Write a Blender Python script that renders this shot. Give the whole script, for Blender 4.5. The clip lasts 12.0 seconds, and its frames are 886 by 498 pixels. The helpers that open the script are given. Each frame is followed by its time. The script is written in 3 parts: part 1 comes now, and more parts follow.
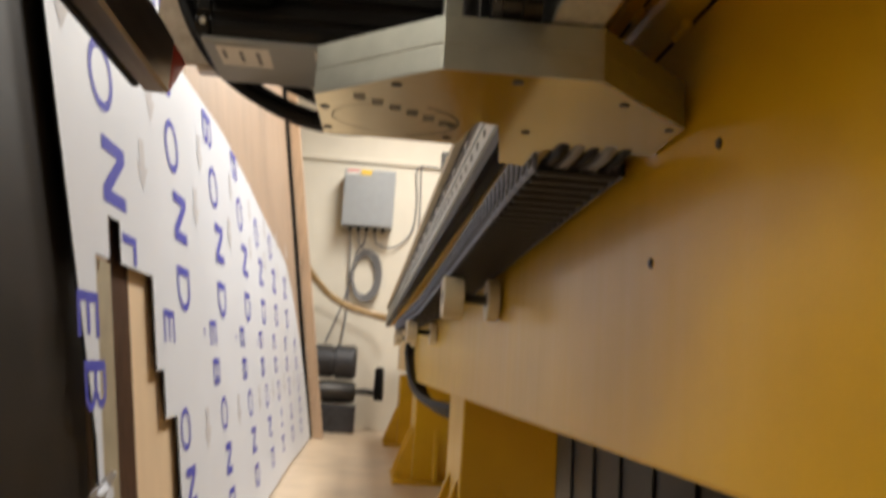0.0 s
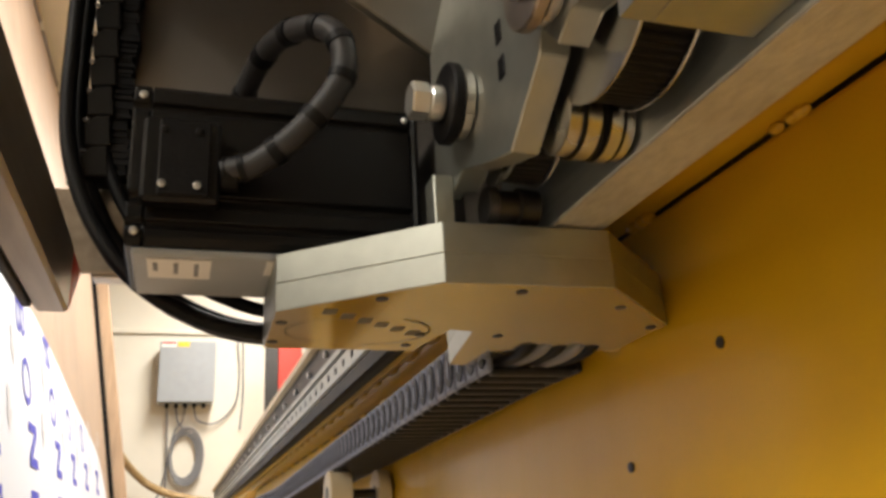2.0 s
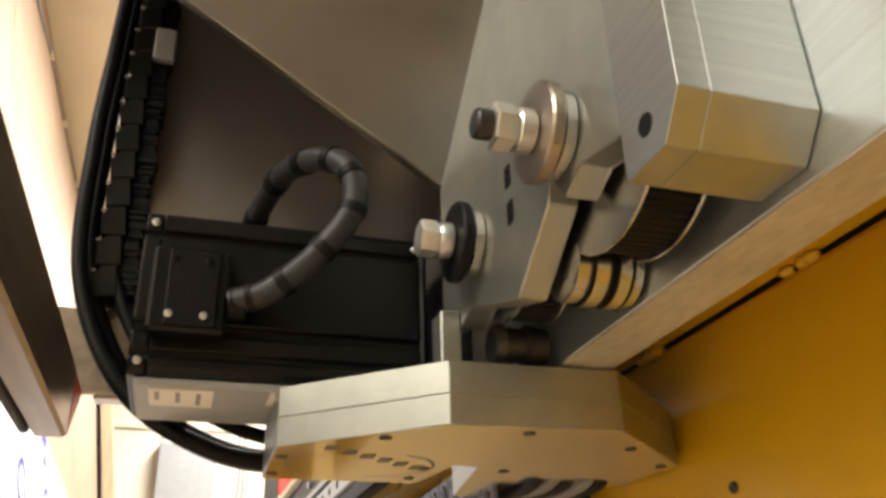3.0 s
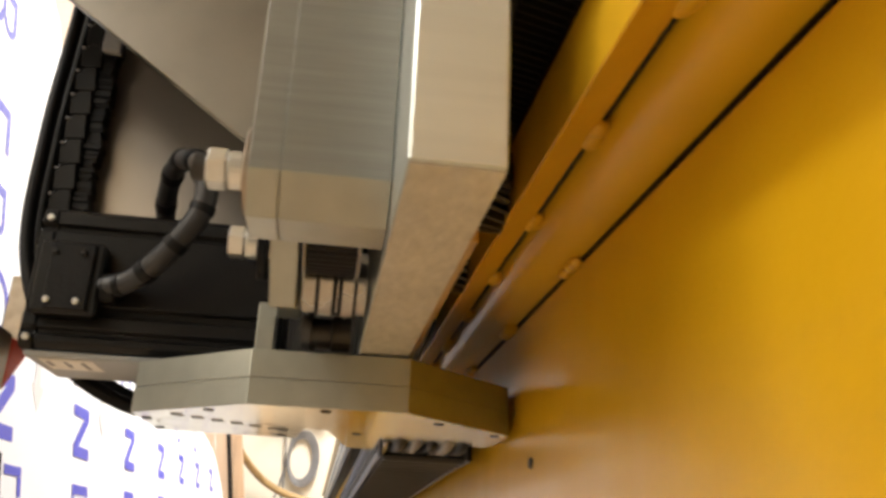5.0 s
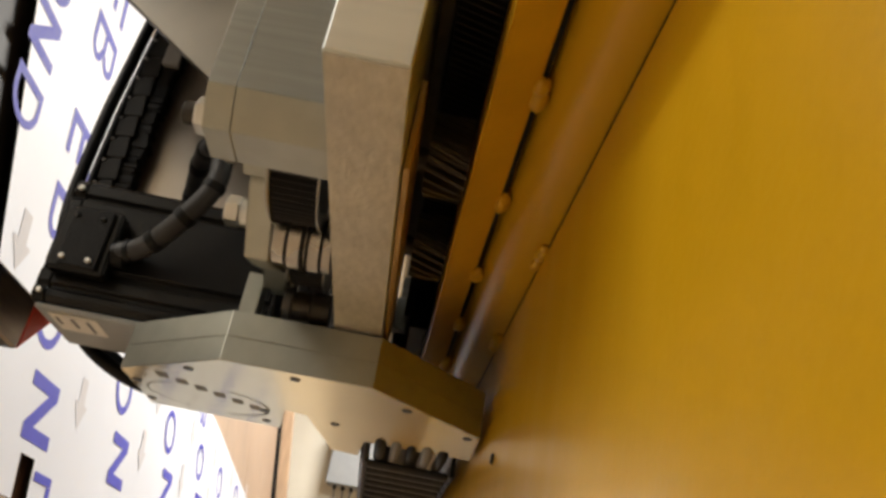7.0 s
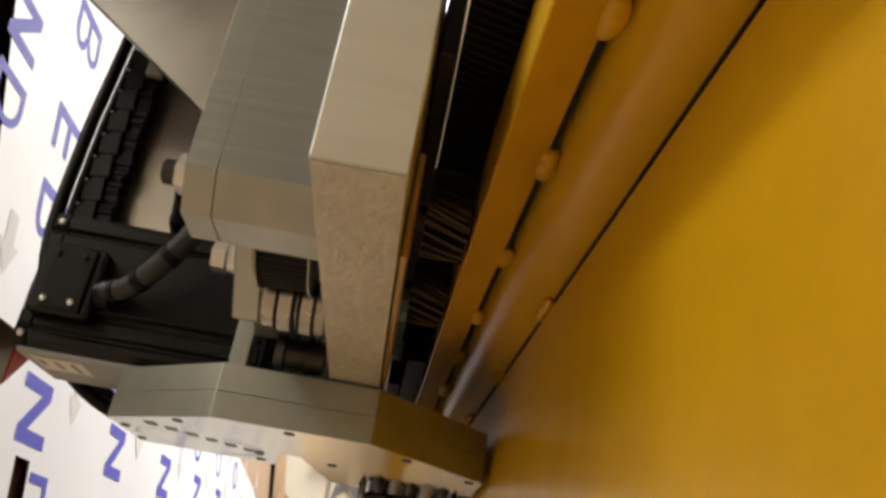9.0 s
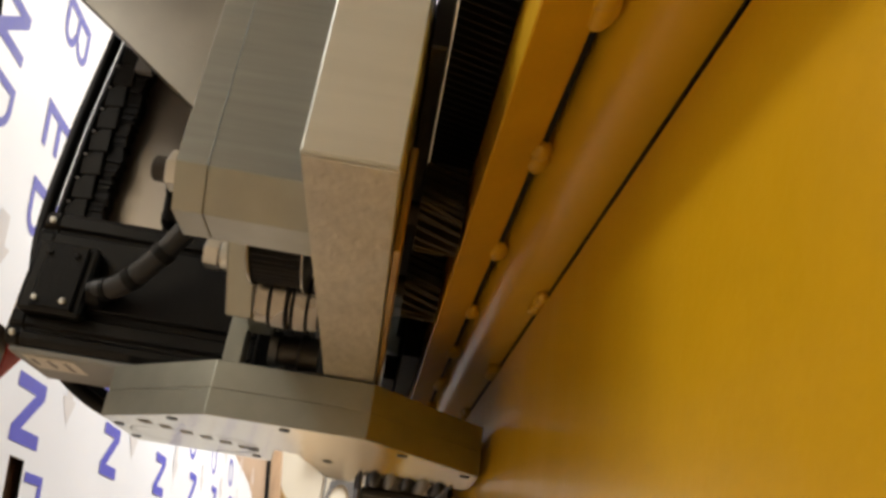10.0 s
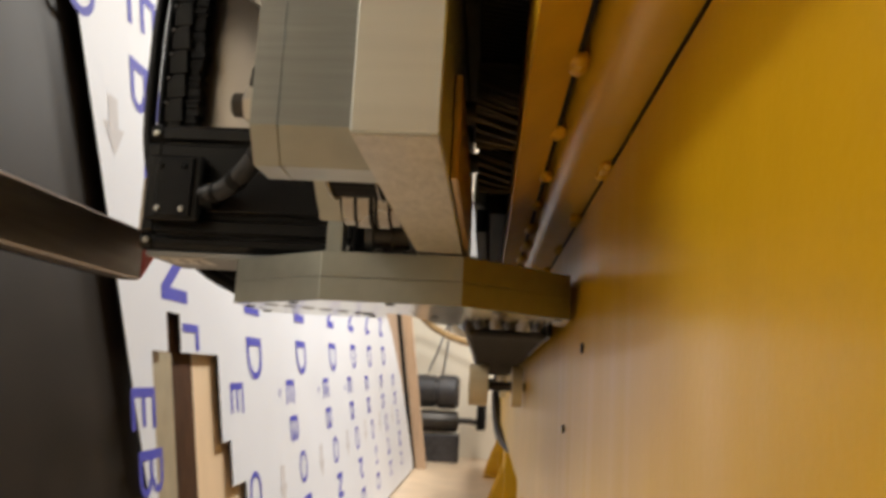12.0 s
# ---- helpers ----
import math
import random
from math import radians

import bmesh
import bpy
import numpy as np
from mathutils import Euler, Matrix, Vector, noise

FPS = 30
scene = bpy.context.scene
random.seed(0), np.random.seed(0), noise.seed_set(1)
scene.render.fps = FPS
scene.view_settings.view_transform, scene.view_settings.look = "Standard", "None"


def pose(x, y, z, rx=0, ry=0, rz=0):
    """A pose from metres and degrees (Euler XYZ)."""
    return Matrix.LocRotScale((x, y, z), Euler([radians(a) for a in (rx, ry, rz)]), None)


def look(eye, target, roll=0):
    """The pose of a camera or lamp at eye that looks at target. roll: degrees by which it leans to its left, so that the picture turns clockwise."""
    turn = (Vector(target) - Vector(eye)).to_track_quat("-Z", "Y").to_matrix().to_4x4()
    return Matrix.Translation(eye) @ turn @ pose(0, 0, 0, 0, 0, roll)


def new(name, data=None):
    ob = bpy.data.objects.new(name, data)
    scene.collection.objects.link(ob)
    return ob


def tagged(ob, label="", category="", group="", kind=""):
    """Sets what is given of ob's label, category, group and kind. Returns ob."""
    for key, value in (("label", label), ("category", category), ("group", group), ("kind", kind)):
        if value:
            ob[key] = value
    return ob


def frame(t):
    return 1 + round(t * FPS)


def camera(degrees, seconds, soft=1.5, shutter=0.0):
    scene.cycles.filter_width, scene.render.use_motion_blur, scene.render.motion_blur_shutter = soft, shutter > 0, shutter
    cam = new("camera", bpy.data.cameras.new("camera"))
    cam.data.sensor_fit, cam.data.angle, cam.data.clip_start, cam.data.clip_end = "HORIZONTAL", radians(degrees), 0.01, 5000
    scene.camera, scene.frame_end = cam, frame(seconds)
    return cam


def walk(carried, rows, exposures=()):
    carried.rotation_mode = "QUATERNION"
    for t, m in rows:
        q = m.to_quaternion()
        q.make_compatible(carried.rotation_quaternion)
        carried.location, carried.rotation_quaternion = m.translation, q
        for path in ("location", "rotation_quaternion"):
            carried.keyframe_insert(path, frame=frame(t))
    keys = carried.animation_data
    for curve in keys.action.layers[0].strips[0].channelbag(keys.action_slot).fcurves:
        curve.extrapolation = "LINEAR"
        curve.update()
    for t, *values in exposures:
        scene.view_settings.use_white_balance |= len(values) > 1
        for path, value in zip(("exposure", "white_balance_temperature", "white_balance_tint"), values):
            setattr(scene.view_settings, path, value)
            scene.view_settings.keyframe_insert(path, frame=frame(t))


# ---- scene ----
cam = camera(56.8, 12.0, soft=3.3, shutter=0.4)
PATH = [
    (0, (-0.0314, -0.4409, 0.4658), (0.1401, 1.5312, 0.7513), 3.44),
    (0.5, (-0.0686, -0.4121, 0.4801), (0.2029, 1.4804, 1.0672), 2.11),
    (1, (-0.1108, -0.4051, 0.5098), (0.2344, 1.4444, 1.1881), -1.97),
    (1.5, (-0.1189, -0.3888, 0.5097), (0.3112, 1.4303, 1.2210), -3.36),
    (2, (-0.1206, -0.3687, 0.5139), (0.4721, 1.4249, 1.1709), -3.11),
    (2.5, (-0.1284, -0.3743, 0.5361), (0.4448, 1.3660, 1.3377), -1.90),
    (2.7, (-0.126, -0.374, 0.534), (0.436, 1.335, 1.408), -2.0),
    (4.3, (-0.045, -0.431, 0.551), (0.365, 1.355, 1.352), 3.0),
    (4.5, (-0.0178, -0.4554, 0.5616), (0.3132, 1.3676, 1.3148), 3.38),
    (5, (0.0428, -0.4794, 0.5593), (0.2995, 1.3833, 1.2408), 2.46),
    (5.5, (0.0717, -0.4764, 0.5436), (0.3044, 1.3695, 1.2776), 3.42),
    (6, (0.0876, -0.4794, 0.5227), (0.2038, 1.3426, 1.3393), 6.71),
    (6.5, (0.1007, -0.4798, 0.5139), (0.1626, 1.3376, 1.3465), 8.65),
    (7, (0.1066, -0.4793, 0.4973), (0.1482, 1.3164, 1.3767), 10.64),
    (9, (0.0964, -0.4767, 0.5502), (0.1646, 1.3535, 1.3538), 9.67),
    (9.5, (0.0965, -0.4767, 0.5491), (0.1680, 1.3542, 1.3509), 9.51),
    (10, (0.0964, -0.4756, 0.5507), (0.1831, 1.3583, 1.3438), 8.80),
    (10.5, (0.0976, -0.4767, 0.5518), (0.1882, 1.3617, 1.3342), 7.93),
    (11, (0.0970, -0.4783, 0.5555), (0.1890, 1.3734, 1.3057), 7.13),
    (11.5, (0.1006, -0.4865, 0.5684), (0.1342, 1.4423, 1.0961), 3.88),
    (12, (0.1097, -0.5231, 0.5875), (-0.0105, 1.4505, 0.8885), 3.11),
]
EXPOSURES = [(0, -1.15), (0.5, -1.25), (1, -0.85), (1.5, -0.35), (2, -0.6), (2.5, -0.2), (3.5, -0.05), (4.5, 0.05), (5, -0.15), (5.5, -0.28), (6, -0.3), (6.5, -0.6), (7, -0.75), (9, -0.75), (12, -0.85)]
walk(cam, [(t, look(eye, target, roll)) for t, eye, target, roll in PATH], EXPOSURES)

# ---- world and light ----
world = bpy.data.worlds.new("room_air")
scene.world = world
world.use_nodes = True
world.node_tree.nodes["Background"].inputs[0].default_value = (1.0, 0.86, 0.68, 1)
world.node_tree.nodes["Background"].inputs[1].default_value = 0.02
FLOOR = -0.03
CEIL = 2.75


def added_lamp_light(x, y, sx, sy, power):
    data = bpy.data.lights.new("added_area_light", "AREA")
    data.shape, data.size, data.size_y, data.energy, data.color = "RECTANGLE", sx, sy, power, (1.0, 0.965, 0.90)
    ob = new("added_area_light", data)
    ob.matrix_world = pose(x, y, CEIL - 0.09)
    return ob


# Made-up ceiling lamps out of view, placed and powered to match brightness.
LAMPS = [(0.6, 2.15, 0.25, 165), (0.3, 4.4, 0.25, 95), (-2.2, -0.75, 0.6, 62), (-2.5, -2.3, 0.6, 50)]
for lx, ly, lw, lp in LAMPS:
    added_lamp_light(lx, ly, lw, 1.2, lp)


# ---- materials ----
def material(name, color, rough=0.5, metal=0.0, vary=0.12, scale=30.0, bump=0.05, fine=400.0, stretch=(1, 1, 1), tint=None, coat=0.0, stain=4.0, spec=0.5):
    m = bpy.data.materials.new(name)
    m.use_nodes = True
    nt = m.node_tree
    b = nt.nodes["Principled BSDF"]
    co = nt.nodes.new("ShaderNodeTexCoord")
    mp = nt.nodes.new("ShaderNodeMapping")
    mp.inputs["Scale"].default_value = stretch
    nt.links.new(co.outputs["Object"], mp.inputs[0])
    n1, n2, n3 = (nt.nodes.new("ShaderNodeTexNoise") for _ in range(3))
    for n, s, d in ((n1, scale, 5), (n2, fine, 3), (n3, stain, 6)):
        n.inputs["Scale"].default_value, n.inputs["Detail"].default_value = s, d
        nt.links.new(mp.outputs[0], n.inputs[0])
    nt.links.new(co.outputs["Object"], n3.inputs[0])
    mix1 = nt.nodes.new("ShaderNodeMath")
    mix1.operation = "ADD"
    nt.links.new(n1.outputs[0], mix1.inputs[0])
    nt.links.new(n3.outputs[0], mix1.inputs[1])
    ramp = nt.nodes.new("ShaderNodeMapRange")
    ramp.inputs[1].default_value, ramp.inputs[2].default_value = 0.6, 1.4
    nt.links.new(mix1.outputs[0], ramp.inputs[0])
    mx = nt.nodes.new("ShaderNodeMix")
    mx.data_type = "RGBA"
    dark = tint or tuple(c * (1 - 2 * vary) for c in color)
    mx.inputs[6].default_value = (*dark, 1)
    mx.inputs[7].default_value = (*(min(1, c * (1 + vary)) for c in color), 1)
    nt.links.new(ramp.outputs[0], mx.inputs[0])
    nt.links.new(mx.outputs[2], b.inputs["Base Color"])
    rr = nt.nodes.new("ShaderNodeMapRange")
    rr.inputs[3].default_value, rr.inputs[4].default_value = max(0.03, rough * 0.8), min(1, rough * 1.25)
    nt.links.new(n3.outputs[0], rr.inputs[0])
    nt.links.new(rr.outputs[0], b.inputs["Roughness"])
    b.inputs["Metallic"].default_value = metal
    b.inputs["Specular IOR Level"].default_value = spec
    b.inputs["Coat Weight"].default_value = coat
    if bump:
        bp = nt.nodes.new("ShaderNodeBump")
        bp.inputs["Strength"].default_value, bp.inputs["Distance"].default_value = bump, 0.002
        nt.links.new(n2.outputs[0], bp.inputs["Height"])
        nt.links.new(bp.outputs[0], b.inputs["Normal"])
    return m


YELLOW = material("yellow_machine_enamel", (0.62, 0.36, 0.008), 0.40, 0, 0.07, 9, 0.06, 260, coat=0.15, stain=3, spec=0.32)
ynt = YELLOW.node_tree
ynt.nodes["Principled BSDF"].inputs["Coat Roughness"].default_value = 0.11
ymap, ynoise, yrange = ynt.nodes.new("ShaderNodeMapping"), ynt.nodes.new("ShaderNodeTexNoise"), ynt.nodes.new("ShaderNodeMapRange")
ymap.inputs["Scale"].default_value = (40, 40, 2.5)
ynoise.inputs["Scale"].default_value, ynoise.inputs["Detail"].default_value = 1.0, 6
yrange.inputs[3].default_value, yrange.inputs[4].default_value = 0.26, 0.46
ynt.links.new(next(n for n in ynt.nodes if n.type == "TEX_COORD").outputs["Object"], ymap.inputs[0])
ynt.links.new(ymap.outputs[0], ynoise.inputs[0])
ynt.links.new(ynoise.outputs[0], yrange.inputs[0])
ynt.links.new(yrange.outputs[0], ynt.nodes["Principled BSDF"].inputs["Roughness"])
YELLOW_BAR = material("yellow_painted_steel", (0.66, 0.39, 0.012), 0.40, 0, 0.12, 25, 0.12, 300)
ALU = material("milled_aluminium", (0.41, 0.43, 0.40), 0.40, 0.92, 0.09, 60, 0.05, 500)
ALU_BRUSH = material("brushed_aluminium", (0.64, 0.69, 0.69), 0.36, 0.95, 0.10, 40, 0.05, 220, stretch=(0.4, 0.4, 9))
ALU_DARK = material("grey_anodised_aluminium", (0.33, 0.34, 0.325), 0.40, 0.8, 0.10, 40, 0.06, 220, stretch=(0.4, 0.4, 9))
ALU_SATIN = material("satin_sheet_aluminium", (0.52, 0.49, 0.46), 0.27, 0.82, 0.10, 8, 0.05, 300)
# Darkened sheet aluminium: the dim surroundings it reflects are put into its colour.
ALU_DIM = material("dimmed_sheet_aluminium", (0.19, 0.178, 0.155), 0.30, 0.85, 0.2, 8, 0.05, 300)
ALU_SAWN = material("sawn_aluminium_edge", (0.58, 0.56, 0.50), 0.46, 0.55, 0.15, 140, 0.14, 240, stretch=(1.6, 0.6, 1), stain=14)
snt = ALU_SAWN.node_tree
swave, smix = snt.nodes.new("ShaderNodeTexWave"), snt.nodes.new("ShaderNodeBump")
swave.bands_direction = "DIAGONAL"
swave.inputs["Scale"].default_value, swave.inputs["Distortion"].default_value, swave.inputs["Detail"].default_value, swave.inputs["Detail Scale"].default_value = 55, 14, 4, 2.2
smix.inputs["Strength"].default_value, smix.inputs["Distance"].default_value = 0.09, 0.002
snt.links.new(next(n for n in snt.nodes if n.type == "TEX_COORD").outputs["Object"], swave.inputs[0])
snt.links.new(swave.outputs["Fac"], smix.inputs["Height"])
snt.links.new(next(n for n in snt.nodes if n.type == "BUMP" and n != smix).outputs[0], smix.inputs["Normal"])
snt.links.new(smix.outputs[0], snt.nodes["Principled BSDF"].inputs["Normal"])
ALU_FACE = material("fly_cut_aluminium", (0.72, 0.73, 0.69), 0.42, 0.4, 0.06, 30, 0.03, 220, stretch=(0.3, 0.3, 5), stain=6)
# The yellow beam's reflection is tinted into this polished base colour.
ALU_MIRROR = material("beam_tinted_aluminium", (0.55, 0.52, 0.38), 0.11, 0.95, 0.05, 20, 0.015, 300)
STEEL = material("bright_steel", (0.50, 0.495, 0.48), 0.27, 1.0, 0.1, 80, 0.05)
STEEL_DARK = material("oily_dark_steel", (0.06, 0.056, 0.052), 0.40, 0.7, 0.25, 80, 0.1)
STEEL_BAR = material("mill_finish_steel", (0.40, 0.345, 0.29), 0.30, 0.92, 0.2, 20, 0.1, stretch=(6, 0.5, 6))
ZINC = material("zinc_plated_steel", (0.72, 0.74, 0.74), 0.3, 0.9, 0.1, 90, 0.05)
BLACK = material("black_anodised", (0.0035, 0.0035, 0.004), 0.40, 0.0, 0.2, 50, 0.08, spec=0.25)
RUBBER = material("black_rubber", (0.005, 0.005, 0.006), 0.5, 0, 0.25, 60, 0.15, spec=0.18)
CONDUIT = material("grey_black_conduit", (0.030, 0.030, 0.033), 0.5, 0, 0.2, 60, 0.1, spec=0.35)
DARKFRAME = material("dark_steel_frame", (0.016, 0.0115, 0.0085), 0.55, 0.0, 0.3, 12, 0.15, stain=6, spec=0.25)
CHAIN_BLUE = material("slate_plastic", (0.16, 0.18, 0.26), 0.45, 0, 0.12, 60, 0.08)
CHAIN_BLACK = material("black_plastic", (0.006, 0.0055, 0.005), 0.42, 0, 0.2, 60, 0.08, spec=0.2)
CREAM_PLASTIC = material("cream_plastic", (0.72, 0.62, 0.42), 0.5, 0, 0.08, 20, 0.06)
SHEET = material("white_protective_film", (0.75, 0.785, 0.87), 0.5, 0, 0.03, 3, 0.05, 40, stain=2, spec=0.35)
INK = material("violet_blue_ink", (0.10, 0.105, 0.54), 0.6, 0, 0.08, 40, 0.0, spec=0.2)
INK_GREY = material("pale_grey_ink", (0.64, 0.63, 0.66), 0.6, 0, 0.04, 40, 0.0, spec=0.2)
# Plywood darkened for the shade on the upper board.
PLY = material("birch_plywood", (0.45, 0.325, 0.235), 0.55, 0, 0.10, 5, 0.1, 200, stretch=(3, 3, 0.5))
PLY_RAIL = material("pine_lath", (0.55, 0.39, 0.26), 0.6, 0, 0.14, 9, 0.15, 200, stretch=(6, 6, 0.5))
# Lit copy of the plywood: brightness in the cut-out is put into its colour.
PLY_LIT = material("lit_birch_board", (0.80, 0.61, 0.41), 0.55, 0, 0.06, 5, 0.1, 200, stretch=(3, 3, 0.5))
WOOD_DARK = material("brown_hardwood", (0.085, 0.042, 0.024), 0.6, 0, 0.35, 20, 0.15, 200, stretch=(6, 6, 0.5), spec=0.12)
KHAKI = material("raw_board_edge", (0.42, 0.36, 0.25), 0.6, 0, 0.14, 20, 0.1)
WALL = material("cream_wall_paint", (0.82, 0.77, 0.66), 0.6, 0, 0.04, 6, 0.08, 180, stain=1.2)
FLOORM = material("worn_vinyl_floor", (0.66, 0.52, 0.37), 0.33, 0, 0.12, 7, 0.08, 150, stain=1.5)
CEILM = material("ceiling_paint", (0.8, 0.76, 0.68), 0.8, 0, 0.03, 6, 0.05)
BOXGREY = material("grey_cabinet_paint", (0.32, 0.34, 0.36), 0.45, 0, 0.05, 20, 0.08)
RED = material("red_plastic", (0.62, 0.04, 0.02), 0.4, 0, 0.1, 30, 0.05)
LABEL_WHITE = material("white_label", (0.8, 0.78, 0.74), 0.5, 0, 0.05, 40, 0.0)
LABEL_YELLOW = material("yellow_label", (0.85, 0.55, 0.03), 0.5, 0, 0.05, 40, 0.0)
CABLE_GREY = material("grey_cable", (0.22, 0.22, 0.23), 0.5, 0, 0.1, 40, 0.05)
HOSE = material("tan_ribbed_hose", (0.50, 0.34, 0.16), 0.3, 0.1, 0.2, 30, 0.1)
PUMP = material("pump_grey_cast", (0.055, 0.055, 0.06), 0.45, 0.4, 0.25, 30, 0.2)
BRASS = material("bronze_shim", (0.55, 0.36, 0.12), 0.3, 0.95, 0.15, 40, 0.05)
ENGRAVE = material("engraved_grey", (0.16, 0.14, 0.09), 0.5, 0.3, 0.15, 60, 0.0)

# Glow for the diffusers of the added ceiling lamps.
glow = bpy.data.materials.new("added_lamp_glow")
glow.use_nodes = True
glow.node_tree.nodes["Principled BSDF"].inputs["Emission Color"].default_value = (1, 0.87, 0.7, 1)
glow.node_tree.nodes["Principled BSDF"].inputs["Emission Strength"].default_value = 4.0


# ---- mesh helpers ----
def part(name, bm, mat, parent=None, label="", smooth=False):
    me = bpy.data.meshes.new(name)
    bmesh.ops.recalc_face_normals(bm, faces=bm.faces)
    bm.to_mesh(me)
    bm.free()
    me.materials.append(mat)
    if smooth:
        for p in me.polygons:
            p.use_smooth = True
        me.set_sharp_from_angle(angle=radians(38))
    ob = new(name, me)
    if parent:
        ob.parent = parent
        ob.matrix_parent_inverse = parent.matrix_world.inverted()
    if label:
        ob["label"] = label
    return ob


def thing(name, at, label, category, group="", kind=""):
    ob = new(name)
    ob.empty_display_size = 0.05
    ob.matrix_world = Matrix.Translation(at)
    return tagged(ob, label, category, group, kind)


def bevel(bm, w, seg=1):
    if w > 0:
        bmesh.ops.bevel(bm, geom=list(bm.edges), offset=w, segments=seg, affect="EDGES", profile=0.5)
    return bm


def box(x0, x1, y0, y1, z0, z1, w=0.001, seg=1, lean=0.0, bm=None):
    one = bmesh.new()
    v = [one.verts.new((x - lean * z, y, z)) for z in (z0, z1) for y in (y0, y1) for x in (x0, x1)]
    for f in ((0, 2, 3, 1), (4, 5, 7, 6), (0, 1, 5, 4), (2, 6, 7, 3), (0, 4, 6, 2), (1, 3, 7, 5)):
        one.faces.new([v[i] for i in f])
    bevel(one, w, seg)
    if bm is None:
        return one
    me = bpy.data.meshes.new("scratch")
    one.to_mesh(me)
    one.free()
    bm.from_mesh(me)
    bpy.data.meshes.remove(me)
    return bm


def prism(points, axis, a, b, w=0.001, seg=1):
    """A polygon of two coordinates, drawn out along an axis from a to b."""
    bm = bmesh.new()
    put = {"x": lambda p, q: (q, *p), "y": lambda p, q: (p[0], q, p[1]), "z": lambda p, q: (*p, q)}[axis]
    lo, hi = ([bm.verts.new(put(p, q)) for p in points] for q in (a, b))
    n = len(points)
    bm.faces.new(lo)
    bm.faces.new(hi)
    for i in range(n):
        bm.faces.new((lo[i], lo[(i + 1) % n], hi[(i + 1) % n], hi[i]))
    return bevel(bm, w, seg)


def turned(profile, centre, axis, seg=28):
    """A lathe form: (distance along the axis, radius) rows round an axis through centre."""
    bm = bmesh.new()
    rings = []
    for a, r in profile:
        ring = []
        for i in range(seg):
            t = 2 * math.pi * i / seg
            u, v = r * math.cos(t), r * math.sin(t)
            p = {"x": (a, u, v), "y": (u, a, v), "z": (u, v, a)}[axis]
            ring.append(bm.verts.new(Vector(centre) + Vector(p)))
        rings.append(ring)
    for r0, r1 in zip(rings, rings[1:]):
        for i in range(seg):
            bm.faces.new((r0[i], r0[(i + 1) % seg], r1[(i + 1) % seg], r1[i]))
    bm.faces.new(rings[0])
    bm.faces.new(rings[-1])
    return bm


def cyl(centre, axis, r, a, b, seg=28, w=0.001):
    w = min(w, r * 0.4, abs(b - a) * 0.4)
    return turned([(a, r - w), (a + w, r), (b - w, r), (b, r - w)], centre, axis, seg)


def spline(points, n=60):
    pts = [Vector(p) for p in points]
    pts = [2 * pts[0] - pts[1], *pts, 2 * pts[-1] - pts[-2]]
    out = []
    spans = len(pts) - 3
    for i in range(n + 1):
        s = min(i / n * spans, spans - 1e-6)
        k, t = int(s), s - int(s)
        p0, p1, p2, p3 = pts[k:k + 4]
        out.append(0.5 * (2 * p1 + (p2 - p0) * t + (2 * p0 - 5 * p1 + 4 * p2 - p3) * t * t + (3 * p1 - p0 - 3 * p2 + p3) * t ** 3))
    return out


def sweep(points, r, seg=10, n=60, ripple=0.0, every=1, bm=None):
    """A round cable along a smooth line; ripple makes it ribbed."""
    bm = bm or bmesh.new()
    line = spline(points, n)
    rings, side = [], Vector((0.3, 0.5, 0.81))
    for i, p in enumerate(line):
        d = (line[min(i + 1, n)] - line[max(i - 1, 0)]).normalized()
        side = (side - d * side.dot(d)).normalized()
        up = d.cross(side)
        rad = r + (ripple if (i // every) % 2 else 0)
        rings.append([bm.verts.new(p + rad * (math.cos(t) * side + math.sin(t) * up)) for t in (2 * math.pi * j / seg for j in range(seg))])
    for r0, r1 in zip(rings, rings[1:]):
        for j in range(seg):
            bm.faces.new((r0[j], r0[(j + 1) % seg], r1[(j + 1) % seg], r1[j]))
    bm.faces.new(rings[0])
    bm.faces.new(rings[-1])
    return bm


# ---- the room ----
def structure(name, bm, mat, label):
    return tagged(part(name, bm, mat), label, name.split("_")[0], kind="structure")


structure("floor", box(-3, 5, -7.2, 5.83, FLOOR - 0.1, FLOOR, 0), FLOORM, "worn pale tan vinyl workshop floor")
structure("wall_far", box(-3, 5, 5.83, 5.95, FLOOR, CEIL, 0), WALL, "cream painted plaster end wall")
structure("wall_left", box(-3.1, -3, -7.2, 5.83, FLOOR, CEIL, 0), WALL, "cream painted side wall")
# Right and back walls are unseen and set far off to darken reflections.
structure("wall_right", box(5, 5.1, -7.2, 5.83, FLOOR, CEIL, 0), WALL, "cream painted side wall")
# Unseen wall added so the gantry plate mirrors something bright.
structure("wall_corner", box(-3, -1.0, -3.3, -3.2, FLOOR, CEIL, 0), WALL, "cream wall out of view, added as a bright reflection")
structure("wall_back", box(-3, 5, -7.3, -7.2, FLOOR, CEIL, 0), WALL, "cream back wall out of view, set far off to darken reflections")
structure("ceiling", box(-3, 5, -7.2, 5.83, CEIL, CEIL + 0.1, 0), CEILM, "plain off-white workshop ceiling")
structure("trim", box(-2.9, 2.9, 5.80, 5.828, 2.0, 2.035, 0.004), WALL, "cream painted ledge along the end wall")
